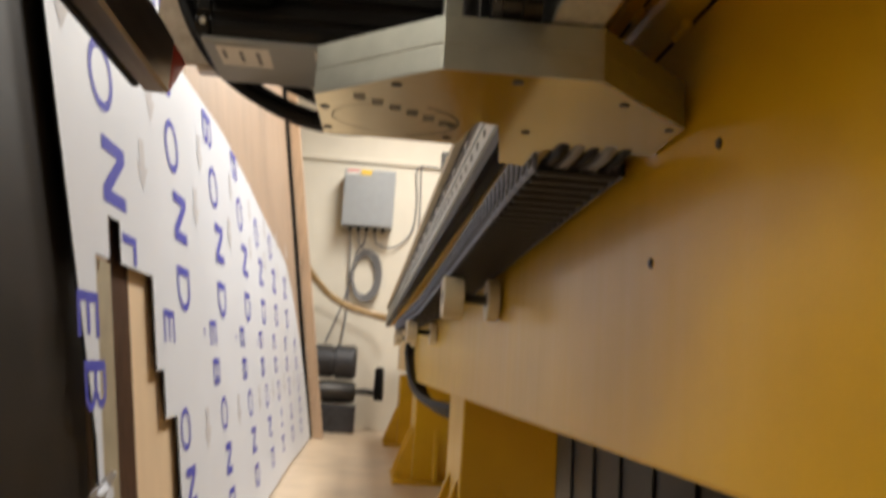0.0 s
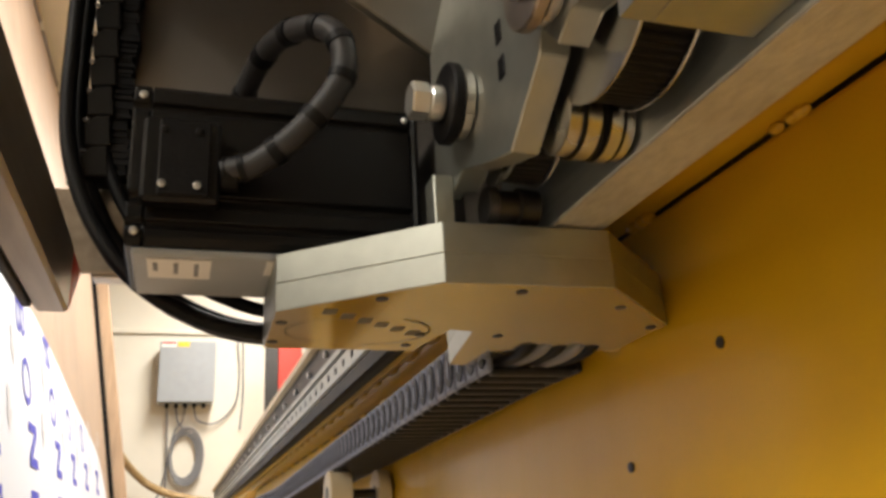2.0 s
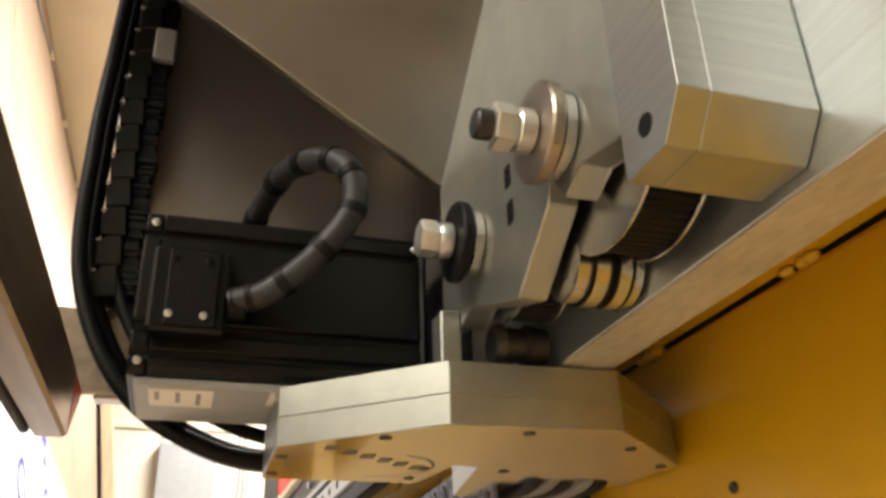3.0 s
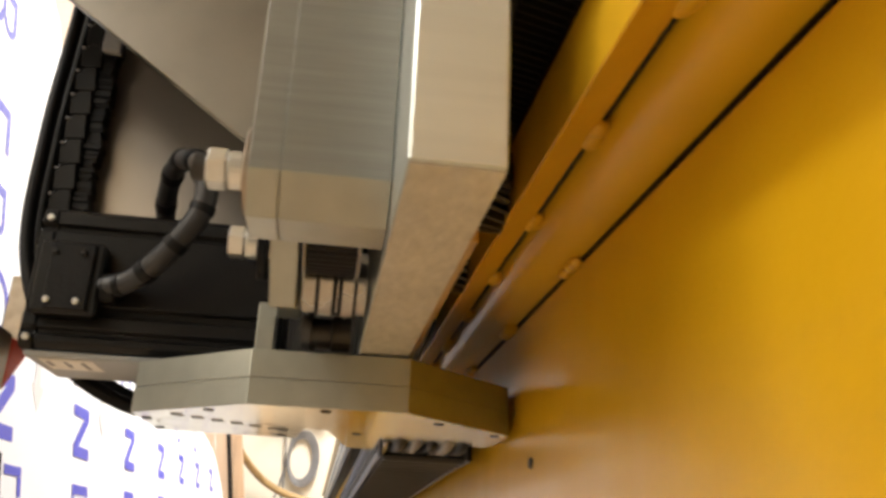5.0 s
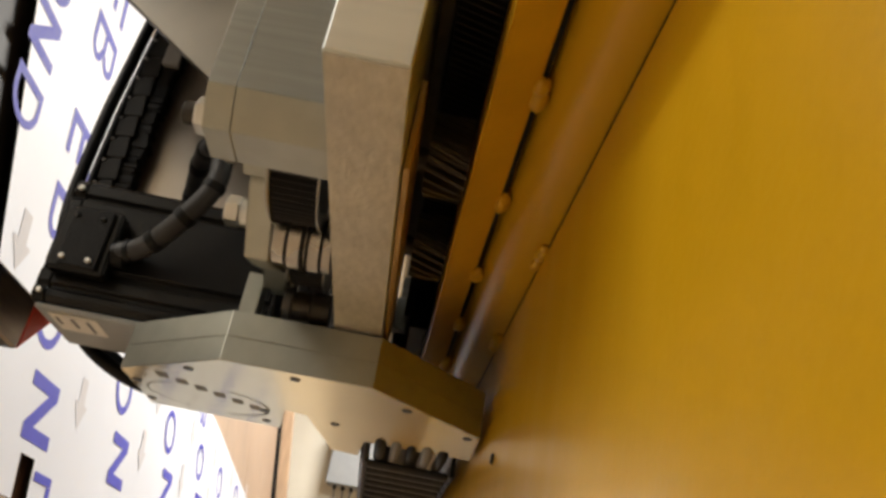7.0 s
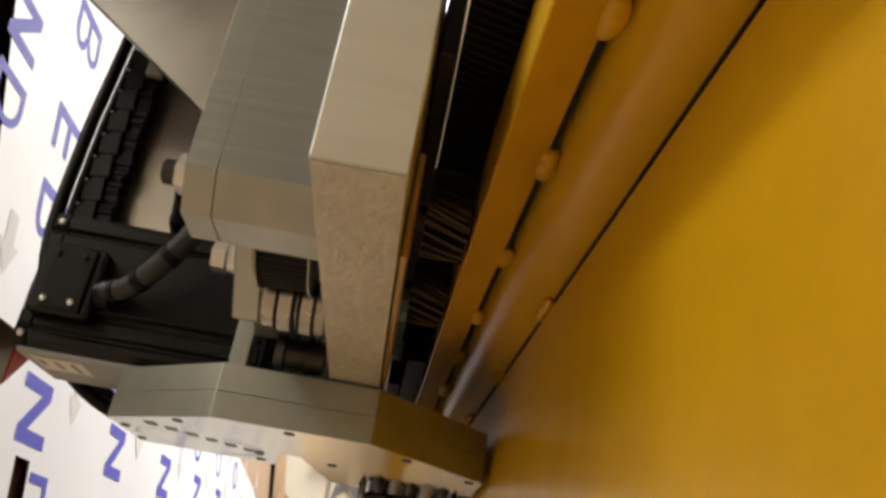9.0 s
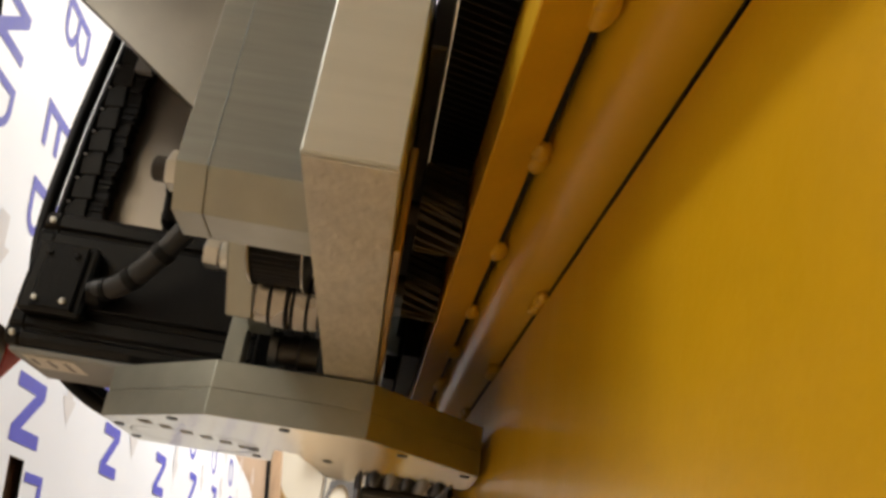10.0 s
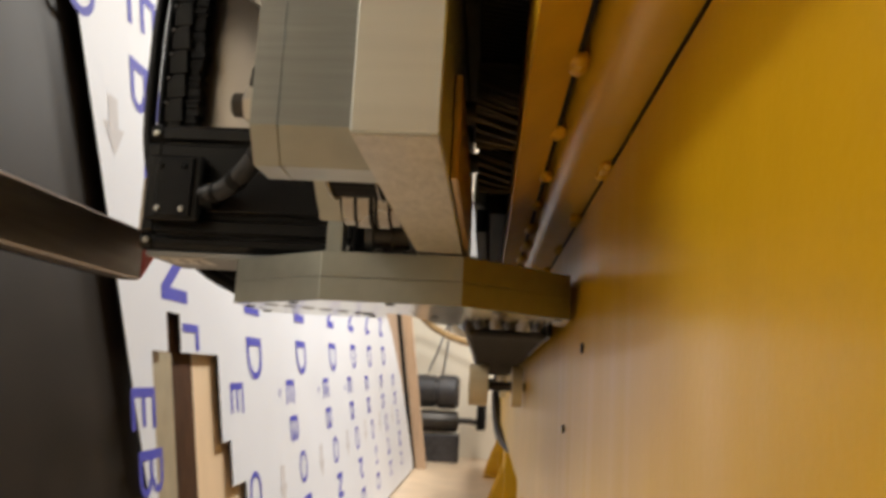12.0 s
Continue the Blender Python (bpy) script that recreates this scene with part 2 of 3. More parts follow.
# Fixtures for the added lamps; none of them is in view.
for lx, ly, lw, lp in LAMPS:
    lamp = thing("added_ceiling_lamp", (lx, ly, CEIL), "white ceiling lamp out of view, added to light the room", "lamp", "ceiling lamps")
    part("housing", box(lx - lw / 2 - 0.035, lx + lw / 2 + 0.035, ly - 0.64, ly + 0.64, CEIL - 0.05, CEIL, 0.004), LABEL_WHITE, lamp)
    part("diffuser", box(lx - lw / 2 - 0.005, lx + lw / 2 + 0.005, ly - 0.62, ly + 0.62, CEIL - 0.075, CEIL - 0.051, 0.006), glow, lamp, "glowing diffuser of an added lamp")


# ---- yellow machine frame ----
BX, Y0, Y1 = 0.172, -2.4, 5.35
frame_ = thing("machine_frame", (0.3, 1.5, FLOOR), "yellow enamelled steel machine beam on welded legs", "machine frame")
part("beam", box(BX, 0.46, Y0, 2.95, 0.405, 0.7055, 0.004, 2), YELLOW, frame_, "wide glossy yellow box beam")
part("beam_extension", box(0.205, 0.44, 2.953, Y1, 0.43, 0.7055, 0.004, 2), YELLOW, frame_)


def rounded(x0, x1, z0, z1, r, n=8):
    pts = []
    for cx, cz, a0 in ((x1 - r, z1 - r, 0), (x0 + r, z1 - r, 90), (x0 + r, z0 + r, 180), (x1 - r, z0 + r, 270)):
        for i in range(n + 1):
            a = radians(a0 + 90 * i / n)
            pts.append((cx + r * math.cos(a), cz + r * math.sin(a)))
    return pts


part("tube", prism(rounded(0.1415, 0.30, 0.7085, 0.80, 0.028), "y", Y0, 5.0, 0), YELLOW, frame_, "rounded yellow steel tube", True)
part("rack_bar", prism([(0.121, 0.705), (0.1405, 0.7175), (0.1405, 0.742), (0.121, 0.742)], "y", Y0, 5.0, 0.0008), YELLOW_BAR, frame_, "yellow flat bar with stitch welds")
# Black strips laid in the two gaps stand in for their shade.
part("gap_shade_strip", box(0.1407, 0.1430, Y0, 5.0, 0.7185, 0.735, 0), RUBBER, frame_, "black strip standing in for shade in the gap beside the bar")
part("seam_shade_strip", box(0.1732, 0.180, Y0, 2.94, 0.7062, 0.7078, 0), RUBBER, frame_, "black strip standing in for shade in the seam under the tube")
rng = random.Random(4)


def bead(name, x, y, z, ln, r, slope):
    bm = bmesh.new()
    bmesh.ops.create_icosphere(bm, subdivisions=2, radius=1)
    for v in bm.verts:
        k = 1 + 0.22 * noise.noise(v.co * 2.3 + Vector((y * 40, x * 9, 0)))
        v.co = Vector((x + v.co.x * r * k, y + v.co.y * ln * k, z + v.co.z * r * k * slope))
    return part(name, bm, YELLOW_BAR, frame_, "", True)


for i in range(-6, 40):
    far = i > 3
    bead("weld_bead", 0.1418, -0.194 + 0.0955 * i + rng.uniform(-0.004, 0.004), 0.7185, rng.uniform(0.018, 0.024) if far else rng.uniform(0.008, 0.012), 0.0066 if far else 0.0050, 0.8)
    if not far:
        bead("weld_bead", 0.1412, -0.199 + 0.0955 * i + rng.uniform(-0.006, 0.006), 0.7178, 0.006, 0.0044, 0.9)
for i in range(0, 18):
    for k in range(3):
        bead("weld_bead", 0.1712, -0.076 + 0.150 * i + 0.010 * k + rng.uniform(-0.002, 0.002), 0.7064, rng.uniform(0.005, 0.0075), rng.uniform(0.0036, 0.0050), 0.9)
for y, z in ((0.137, 0.55), (0.021, 0.609)):
    part("plug_screw", cyl((BX, y, z), "x", 0.0034, -0.0018, 0.003, 12, 0.0006), STEEL_DARK, frame_, "small dark plug screw")


def leg(y):
    post = part("leg", box(0.205, 0.43, y, y + 0.30, FLOOR + 0.012, 0.404, 0.004), YELLOW, frame_)
    part("foot_plate", box(0.12, 0.46, y - 0.06, y + 0.36, FLOOR, FLOOR + 0.0115, 0.002), YELLOW, post)
    for yy in (y + 0.04, y + 0.20):
        part("gusset", prism([(0.2045, 0.21), (0.2045, FLOOR + 0.013), (0.125, FLOOR + 0.013), (0.135, FLOOR + 0.06)], "y", yy, yy + 0.02, 0.002), YELLOW_BAR, post)
    part("gusset", prism([(y - 0.001, 0.20), (y - 0.001, FLOOR + 0.013), (y - 0.055, FLOOR + 0.013)], "x", 0.29, 0.31, 0.002), YELLOW_BAR, post)


for ly in (1.476, 3.15, 4.75):
    leg(ly)

# rail stack on the beam
rail = thing("linear_rail", (0.1, 1.5, 0.70), "steel linear guide rail with counterbored holes on the beam", "rail")
# Carried across to the tube to shut out ceiling light from above.
part("rail_bed", box(0.104, 0.1412, Y0, 5.0, 0.752, 0.838, 0.001), BLACK, rail, "black anodised rail bed")
part("guide_rail", prism([(0.092, 0.732), (0.104, 0.728), (0.104, 0.762), (0.092, 0.758)], "y", 0.16, 5.0, 0.001), ALU, rail, "grey ground steel rail")
part("edge_strip", box(0.090, 0.1035, 0.16, 5.0, 0.8265, 0.840, 0.001), CREAM_PLASTIC, rail, "cream wiper strip")
part("edge_strip", box(0.094, 0.1035, 0.16, 5.0, 0.768, 0.778, 0.001), ALU, rail)
# Black discs on the rail face stand in for the shade in its holes.
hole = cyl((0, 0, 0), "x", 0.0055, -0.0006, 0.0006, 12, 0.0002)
hole_me = part("rail_hole_disc", hole, RUBBER, rail)
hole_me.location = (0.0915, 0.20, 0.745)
for i in range(1, 60):
    o = hole_me.copy()
    scene.collection.objects.link(o)
    o.location = (0.0915, 0.20 + 0.06 * i, 0.745)
screw = part("bed_screw", cyl((0, 0, 0), "x", 0.006, -0.006, 0.0, 12, 0.001), ZINC, rail, "zinc cap screw")
screw.location = (0.1035, 0.22, 0.80)
for i in range(1, 24):
    o = screw.copy()
    scene.collection.objects.link(o)
    o.location = (0.1035, 0.22 + 0.18 * i, 0.80)

# Black filler added to close the see-through gap behind the rail.
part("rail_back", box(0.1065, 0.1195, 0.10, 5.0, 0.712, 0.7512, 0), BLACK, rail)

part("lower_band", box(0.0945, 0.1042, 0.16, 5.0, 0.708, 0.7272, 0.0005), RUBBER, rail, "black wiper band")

# toothed rack over the pinions
rack = thing("gear_rack", (0.112, 1, 0.745), "dark oily helical gear rack with downward teeth", "gear rack")
rk = box(0.100, 0.1205, Y0, 5.0, 0.747, 0.7515, 0.0)
for i in range(420):
    y = -1.0 + 0.0048 * i
    one = [rk.verts.new(p) for p in ((0.100, y, 0.7468), (0.100, y + 0.0034, 0.7468), (0.1205, y + 0.0097, 0.7468), (0.1205, y + 0.0063, 0.7468),
                                     (0.100, y + 0.0012, 0.743), (0.100, y + 0.0022, 0.743), (0.1205, y + 0.0085, 0.743), (0.1205, y + 0.0075, 0.743))]
    for f in ((4, 5, 6, 7), (0, 1, 5, 4), (2, 3, 7, 6), (0, 4, 7, 3), (1, 2, 6, 5)):
        rk.faces.new([one[k] for k in f])
part("teeth", rk, CHAIN_BLACK, rack)
part("rack_body", box(0.100, 0.1062, Y0, 0.099, 0.7518, 0.7640, 0), STEEL_DARK, rack)

# ---- carriage ----
car = thing("carriage", (0.05, 0.0, 0.63), "milled aluminium drive carriage hanging on the yellow beam", "carriage")
OUT = [(-0.075, 0.059), (0.0, -0.005), (0.092, -0.007), (0.167, 0.064), (0.1695, 0.137), (0.089, 0.141), (0.085, 0.196), (0.064, 0.191), (0.048, 0.092), (0.032, 0.088), (0.025, 0.148), (-0.073, 0.146)]
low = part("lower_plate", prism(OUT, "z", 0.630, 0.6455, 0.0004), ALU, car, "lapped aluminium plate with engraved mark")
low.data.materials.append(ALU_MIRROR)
# Down-facing side takes the polished material with the yellow reflection tint.
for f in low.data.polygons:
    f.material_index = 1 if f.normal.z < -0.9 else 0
part("upper_plate", prism([(x * 0.9985, y) for x, y in OUT], "z", 0.6456, 0.662, 0.0004), ALU, car)
for x, y in ((-0.024, 0.028), (0.045, 0.006), (0.115, 0.029), (0.159, 0.071), (0.068, 0.102), (0.017, 0.102), (-0.069, 0.082), (-0.069, 0.129), (0.016, 0.132)):
    part("socket_screw", cyl((x, y, 0.63), "z", 0.0034, -0.0006, 0.002, 14, 0.0004), STEEL_DARK, car)
# engraved mark: a ring arc and plain bars
eng = bmesh.new()
cx, cy = -0.026, 0.098
for r0, r1, a0, a1 in ((0.040, 0.0412, -60, 75), (0.0335, 0.0341, 110, 250)):
    prev = None
    for i in range(25):
        a = radians(a0 + (a1 - a0) * i / 24)
        pair = [eng.verts.new((cx + 1.15 * r * math.cos(a), cy + 0.9 * r * math.sin(a), 0.6295)) for r in (r0, r1)]
        if prev:
            eng.faces.new((*prev, pair[1], pair[0]))
        prev = pair
part("engraved_arc", eng, ENGRAVE, car)
for i in range(6):
    a = bmesh.new()
    x, y = -0.050 + 0.0115 * i, 0.052 + 0.0085 * i
    part("engraved_bar", box(x, x + 0.0075, y - 0.002, y + 0.009, 0.6298, 0.63, 0, bm=a), ENGRAVE, car)

side = part("side_plate", box(0.061, 0.091, -0.265, 0.060, 0.6645, 0.99, 0.0007), ALU_BRUSH, car, "thick brushed aluminium side plate")
side.data.materials.append(ALU_FACE)
for f in side.data.polygons:
    f.material_index = 1 if f.normal.y < -0.9 else 0
part("sawn_edge", box(0.0615, 0.0905, -0.2642, 0.058, 0.6635, 0.6643, 0.0), ALU_SAWN, car, "rough sawn lower edge")
part("bronze_strip", box(0.0915, 0.0945, -0.20, 0.05, 0.6655, 0.71, 0.0005), BRASS, car, "bronze wear strip")
# Widened towards the rack to block most of a bright gap.
part("bearing_rail", box(0.0915, 0.0996, -0.205, 0.055, 0.754, 0.80, 0.001), STEEL_DARK, car)

BLOCK = [(-0.2065, 0.6835), (-0.1955, 0.6690), (-0.172, 0.6690), (-0.172, 1.0), (-0.2065, 1.0)]


def bearing(name, x0, x1, label):
    ob = part(name, prism(BLOCK, "x", x0, x1, 0.0003), ALU_DARK, car, label)
    ob.data.materials.append(ALU)
    # Down-facing sides get paler aluminium, putting the brighter floor reflection into colour.
    for f in ob.data.polygons:
        f.material_index = 1 if f.normal.z < -0.3 else 0
    return ob


bearing("bearing_block", 0.0205, 0.0605, "brushed aluminium bearing block with a chamfer paler for its reflection")
bearing("block_cheek", 0.0088, 0.0203, "")
# Black disc paints the socket's shade; no hole is cut.
part("block_socket_disc", cyl((0.009, -0.187, 0.682), "x", 0.0042, -0.0006, 0.001, 18, 0.0003), RUBBER, car, "black disc standing in for a shaded bolt socket")

# mount plate
PL = [(0.036, 0.692), (0.020, 0.694), (0.008, 0.684), (-0.010, 0.690), (-0.028, 0.683), (-0.048, 0.676), (-0.071, 0.6695), (-0.108, 0.696),
      (-0.112, 0.708), (-0.124, 0.690), (-0.138, 0.698), (-0.177, 0.688), (-0.177, 0.86), (-0.06, 0.86), (0.036, 0.783)]
part("mount_plate", prism(PL, "x", 0.0112, 0.0250, 0.0008), ALU, car, "grey aluminium pulley mount plate")
# Dark steel here stands in for the shadow over the flange.
part("motor_flange", box(0.0252, 0.033, 0.05, 0.17, 0.6635, 0.79, 0.001), STEEL_DARK, car)
# Black patches paint the shade of two slots onto the plate.
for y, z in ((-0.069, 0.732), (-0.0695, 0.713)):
    part("slot_patch", box(0.0106, 0.0114, y - 0.0035, y + 0.0035, z - 0.0055, z + 0.0055, 0.0003), RUBBER, car)


def hexagon(centre, r, a, b):
    return turned([(a, r * 0.9), (a + 0.001, r), (b - 0.001, r), (b, r * 0.9)], centre, "x", 6)


AX1, AX2 = (-0.125, 0.718), (-0.020, 0.720)
for n, (y, z) in enumerate((AX1, AX2)):
    c = (0, y, z)
    part("shaft", cyl(c, "x", 0.0062, -0.026 if n == 0 else -0.018, 0.10, 20), STEEL_DARK, car)
    part("hex_nut", hexagon(c, 0.0098, -0.019, -0.0095), ZINC, car, "zinc plated hex nut")
    part("spacer", cyl(c, "x", 0.0092, -0.0093, -0.0015, 24), ZINC, car)
    part("washer", cyl(c, "x", 0.021, -0.0013, 0.0046, 32), RUBBER if n else STEEL_BAR, car)
    part("bearing_boss", cyl(c, "x", 0.0185, 0.0048, 0.0110, 32), STEEL, car)


def pinion(y, z, r, x0, x1):
    bm = bmesh.new()
    n, seg, steps = 22, 88, 8
    rings = []
    for s in range(steps + 1):
        x = x0 + (x1 - x0) * s / steps
        ring = []
        for i in range(seg):
            t = 2 * math.pi * i / seg + 0.36 * s / steps
            rr = r if i % 4 in (0, 1) else r - 0.0042
            ring.append(bm.verts.new((x, y + rr * math.cos(t), z + rr * math.sin(t))))
        rings.append(ring)
    for a, b in zip(rings, rings[1:]):
        for i in range(seg):
            bm.faces.new((a[i], a[(i + 1) % seg], b[(i + 1) % seg], b[i]))
    bm.faces.new(rings[0])
    bm.faces.new(rings[-1])
    return part("pinion", bm, STEEL_DARK, car, "oily helical steel pinion")


pinion(-0.125, 0.722, 0.0215, 0.0990, 0.1195)
pinion(-0.020, 0.722, 0.0205, 0.0990, 0.1195)


def toothed_pulley(y, z, r, x0, x1, n, mat, label):
    pts = []
    for i in range(n * 4):
        t = 2 * math.pi * i / (n * 4)
        rr = r if i % 4 < 2 else r - 0.0007
        pts.append((y + rr * math.cos(t), z + rr * math.sin(t)))
    p = part("pulley", prism(pts, "x", x0, x1, 0), mat, car, label)
    for xx in (x0 - 0.0016, x1 + 0.0002):
        part("flange", cyl((0, y, z), "x", r + 0.0022, xx, xx + 0.0014, 40, 0.0004), STEEL, p, "bright pulley flange")


toothed_pulley(-0.125, 0.718, 0.0445, 0.0300, 0.0520, 72, RUBBER, "large pulley with black belt")
toothed_pulley(-0.020, 0.7165, 0.034, 0.0300, 0.0500, 54, RUBBER, "small pulley with black belt")
idl = part("idler_roller", turned([(0.028, 0.0145), (0.0285, 0.0158), (0.0345, 0.0158), (0.035, 0.0150), (0.036, 0.0150), (0.0365, 0.0168), (0.043, 0.0168), (0.0435, 0.0150), (0.047, 0.0150), (0.0475, 0.0168), (0.053, 0.0168), (0.0535, 0.0158), (0.059, 0.0158)],
                                  (0, -0.082, 0.6815), "x", 32), STEEL, car, "bright grooved idler roller", True)
# Black rings round the roller put the shade of its grooves into colour.
for x0, x1 in ((0.0346, 0.0364), (0.0428, 0.0448), (0.0458, 0.0476), (0.0530, 0.0546)):
    part("roller_groove_band", cyl((0, -0.082, 0.6815), "x", 0.0171, x0, x1, 32, 0.0002), RUBBER, car, "black band standing in for a shaded groove of the idler")
part("lower_roller", turned([(0.027, 0.010), (0.032, 0.011), (0.033, 0.009), (0.044, 0.009), (0.045, 0.011), (0.056, 0.010)], (0, 0.005, 0.676), "x", 24), STEEL_DARK, car, "", True)
part("lower_tab", box(0.0, 0.0110, 0.006, 0.022, 0.6625, 0.693, 0.0008), ALU, car)

# slanted gusset sheet and back plate of the gantry
vdir, mark = Vector((0.79, -0.0876, -0.6065)), Vector((0.0, 0.0366, 0.7956))
gz = bmesh.new()
lo, hi = mark - 0.55 * vdir, mark + 0.072 * vdir
q = [lo, hi, Vector((hi.x, hi.y, 1.4)), Vector((lo.x, lo.y, 1.4))]
off = Vector((0.0876, 0.79, 0)).normalized() * 0.008
va, vb = [gz.verts.new(p) for p in q], [gz.verts.new(p + off) for p in q]
gz.faces.new(va), gz.faces.new(vb)
for i in range(4):
    gz.faces.new((va[i], va[(i + 1) % 4], vb[(i + 1) % 4], vb[i]))
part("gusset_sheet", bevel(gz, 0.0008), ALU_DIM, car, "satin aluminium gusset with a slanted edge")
part("gantry_plate", box(-0.182, 0.0890, 0.205, 0.22, 0.69, 1.4, 0.001), ALU_SATIN, car, "plain satin aluminium gantry plate")
# Two unseen plates added to keep lamp light out of the gusset slot.
part("light_block_web", box(0.0745, 0.0888, 0.062, 0.2048, 0.69, 1.4, 0.001), ALU_DIM, car)
part("light_block_top", box(-0.45, 0.0742, 0.045, 0.2048, 1.388, 1.4, 0.001), ALU_DIM, car)
part("gantry_foot", box(-0.215, -0.10, 0.2005, 0.2045, 0.692, 0.752, 0.001), STEEL_BAR, car)
part("gantry_tab", box(-0.203, -0.186, 0.195, 0.200, 0.753, 0.785, 0.001), ALU, car)

# ---- motor ----
mot = thing("servo_motor", (-0.06, 0.11, 0.664), "black anodised servo motor with finned body bolted to the carriage", "motor")
MY0, MY1, MZ0, MZ1 = 0.068, 0.160, 0.668, 0.765


def motor_profile():
    y0, y1, z0, z1 = MY0, MY1, MZ0, MZ1
    return [(y0 + 0.004, z0), (y1 - 0.004, z0), (y1, z0 + 0.004), (y1, z1 - 0.004), (y1 - 0.004, z1), (y0 + 0.004, z1), (y0, z1 - 0.004), (y0, z1 - 0.012), (y0 + 0.0035, z1 - 0.013), (y0 + 0.0035, z1 - 0.016), (y0, z1 - 0.017),
            (y0, z0 + 0.030), (y0 + 0.004, z0 + 0.029), (y0 + 0.004, z0 + 0.024), (y0, z0 + 0.023), (y0, z0 + 0.014), (y0 + 0.003, z0 + 0.013), (y0 + 0.003, z0 + 0.010), (y0, z0 + 0.009), (y0, z0 + 0.004)]


part("body", prism(motor_profile(), "x", -0.144, 0.006, 0.0006), BLACK, mot)
part("rear_cap", prism(motor_profile(), "x", -0.154, -0.1445, 0.0012), BLACK, mot)
part("front_flange", box(0.0065, 0.0110, MY0 - 0.001, MY1 + 0.001, MZ0 - 0.001, MZ1 + 0.001, 0.002), BLACK, mot)
for z in (MZ0 + 0.007, MZ1 - 0.008):
    part("cap_screw", cyl((-0.149, MY0, z), "y", 0.0024, -0.002, 0.002, 14), ZINC, mot)
    part("cap_screw", cyl((0.003, MY0, z), "y", 0.0020, -0.002, 0.002, 14), ZINC, mot)
con = part("connector_box", box(-0.147, -0.106, 0.054, 0.0675, 0.688, 0.737, 0.002), BLACK, mot)
part("connector_lid", box(-0.1385, -0.1115, 0.051, 0.0538, 0.690, 0.735, 0.001), RUBBER, con)
for x in (-0.136, -0.118):
    for z, sm in ((0.696, ZINC), (0.728, BLACK)):
        part("lid_screw", cyl((x, 0.051, z), "y", 0.0022, -0.0018, 0.001, 14), sm, con)
part("cable_gland", cyl((-0.106, 0.060, 0.708), "x", 0.0098, 0.0, 0.010, 20), RUBBER, con)
# Grey plate paints the light on the black motor's underside.
part("lit_under_face", box(-0.150, -0.052, MY0 + 0.004, 0.150, 0.6635, 0.6675, 0.001), BOXGREY, mot, "lower motor face, grey to show it lit")
part("rating_label", box(-0.142, -0.108, 0.078, 0.112, 0.6628, 0.6634, 0), LABEL_WHITE, mot, "white rating label with grey print")
for i in range(3):
    part("label_bar", box(-0.139 + 0.011 * i, -0.1365 + 0.011 * i, 0.084, 0.098 + 0.004 * i, 0.6624, 0.6628, 0), CABLE_GREY, mot)
part("rating_label", box(-0.078, -0.060, 0.075, 0.10, 0.6628, 0.6634, 0), LABEL_WHITE, mot, "small white label")

loop = thing("motor_cable", (-0.1, 0.055, 0.708), "dark spiral-wrapped motor cable bent into a loop", "cable")
LOOP = [(-0.104, 0.058, 0.708), (-0.085, 0.050, 0.713), (-0.062, 0.034, 0.730), (-0.044, 0.024, 0.757), (-0.047, 0.026, 0.784), (-0.062, 0.046, 0.800), (-0.078, 0.085, 0.809), (-0.090, 0.130, 0.799), (-0.092, 0.165, 0.776), (-0.092, 0.176, 0.735)]
part("sheath", sweep(LOOP, 0.0074, 14, 100), CONDUIT, loop, "", True)
path = spline(LOOP, 100)
for i in range(6, 96, 9):
    part("wrap_turn", sweep(path[i - 1:i + 2], 0.0083, 14, 4), RUBBER, loop, "", True)

# ---- hanging cable bundle beside the motor ----
bun = thing("cable_bundle", (-0.19, 0.2, 0.70), "black drag chain and cables hanging beside the motor", "cable chain")
PATHC = [(-0.196, 0.20, 1.35), (-0.201, 0.19, 1.12), (-0.203, 0.18, 0.97), (-0.205, 0.176, 0.87), (-0.199, 0.174, 0.765), (-0.162, 0.170, 0.688), (-0.105, 0.164, 0.650), (-0.045, 0.166, 0.645), (0.005, 0.185, 0.665)]
for dx, dy, r in ((0.0, 0.0, 0.0056), (0.006, 0.014, 0.0050), (0.004, 0.026, 0.0056), (0.018, 0.010, 0.0046)):
    part("cable", sweep([(x + dx, y + dy, z + dx * 0.9) for x, y, z in PATHC], r, 10, 70), RUBBER, bun, "", True)
for i in range(26):
    z = 0.764 + 0.0232 * i
    x = -0.185 + 0.004 * max(0, z - 0.93) / 0.1
    o = prism([(-0.0078, -0.0112), (0.009, -0.0112), (0.009, 0.0115), (-0.001, 0.0115), (-0.0078, 0.0045)], "y", -0.012, 0.012, 0.0008)
    bmesh.ops.transform(o, matrix=Matrix.Translation((x, 0.190, z)) @ Matrix.Rotation(radians(-6), 4, "Y"), verts=o.verts)
    lk = part("chain_link", o, CHAIN_BLACK, bun)
    # Small grey block paints a highlight on the link's tip.
    part("link_glint", box(x - 0.0085, x - 0.0050, 0.1762, 0.1790, z + 0.0060, z + 0.0080, 0.0006), CABLE_GREY, lk, "small grey block standing in for a highlight on the link")
part("chain_core", box(-0.1915, -0.1762, 0.186, 0.200, 0.757, 1.36, 0.002), CHAIN_BLACK, bun)
rb = random.Random(9)
brush = bmesh.new()
for i in range(260):
    z = 0.757 + 0.0024 * i
    ln = 0.0115 + rb.uniform(-0.0016, 0.0016) + 0.0014 * math.sin(i * 0.31)
    box(-0.1756, -0.1756 + ln, 0.184 + rb.uniform(-0.003, 0), 0.198, z, z + 0.0027, 0, bm=brush)
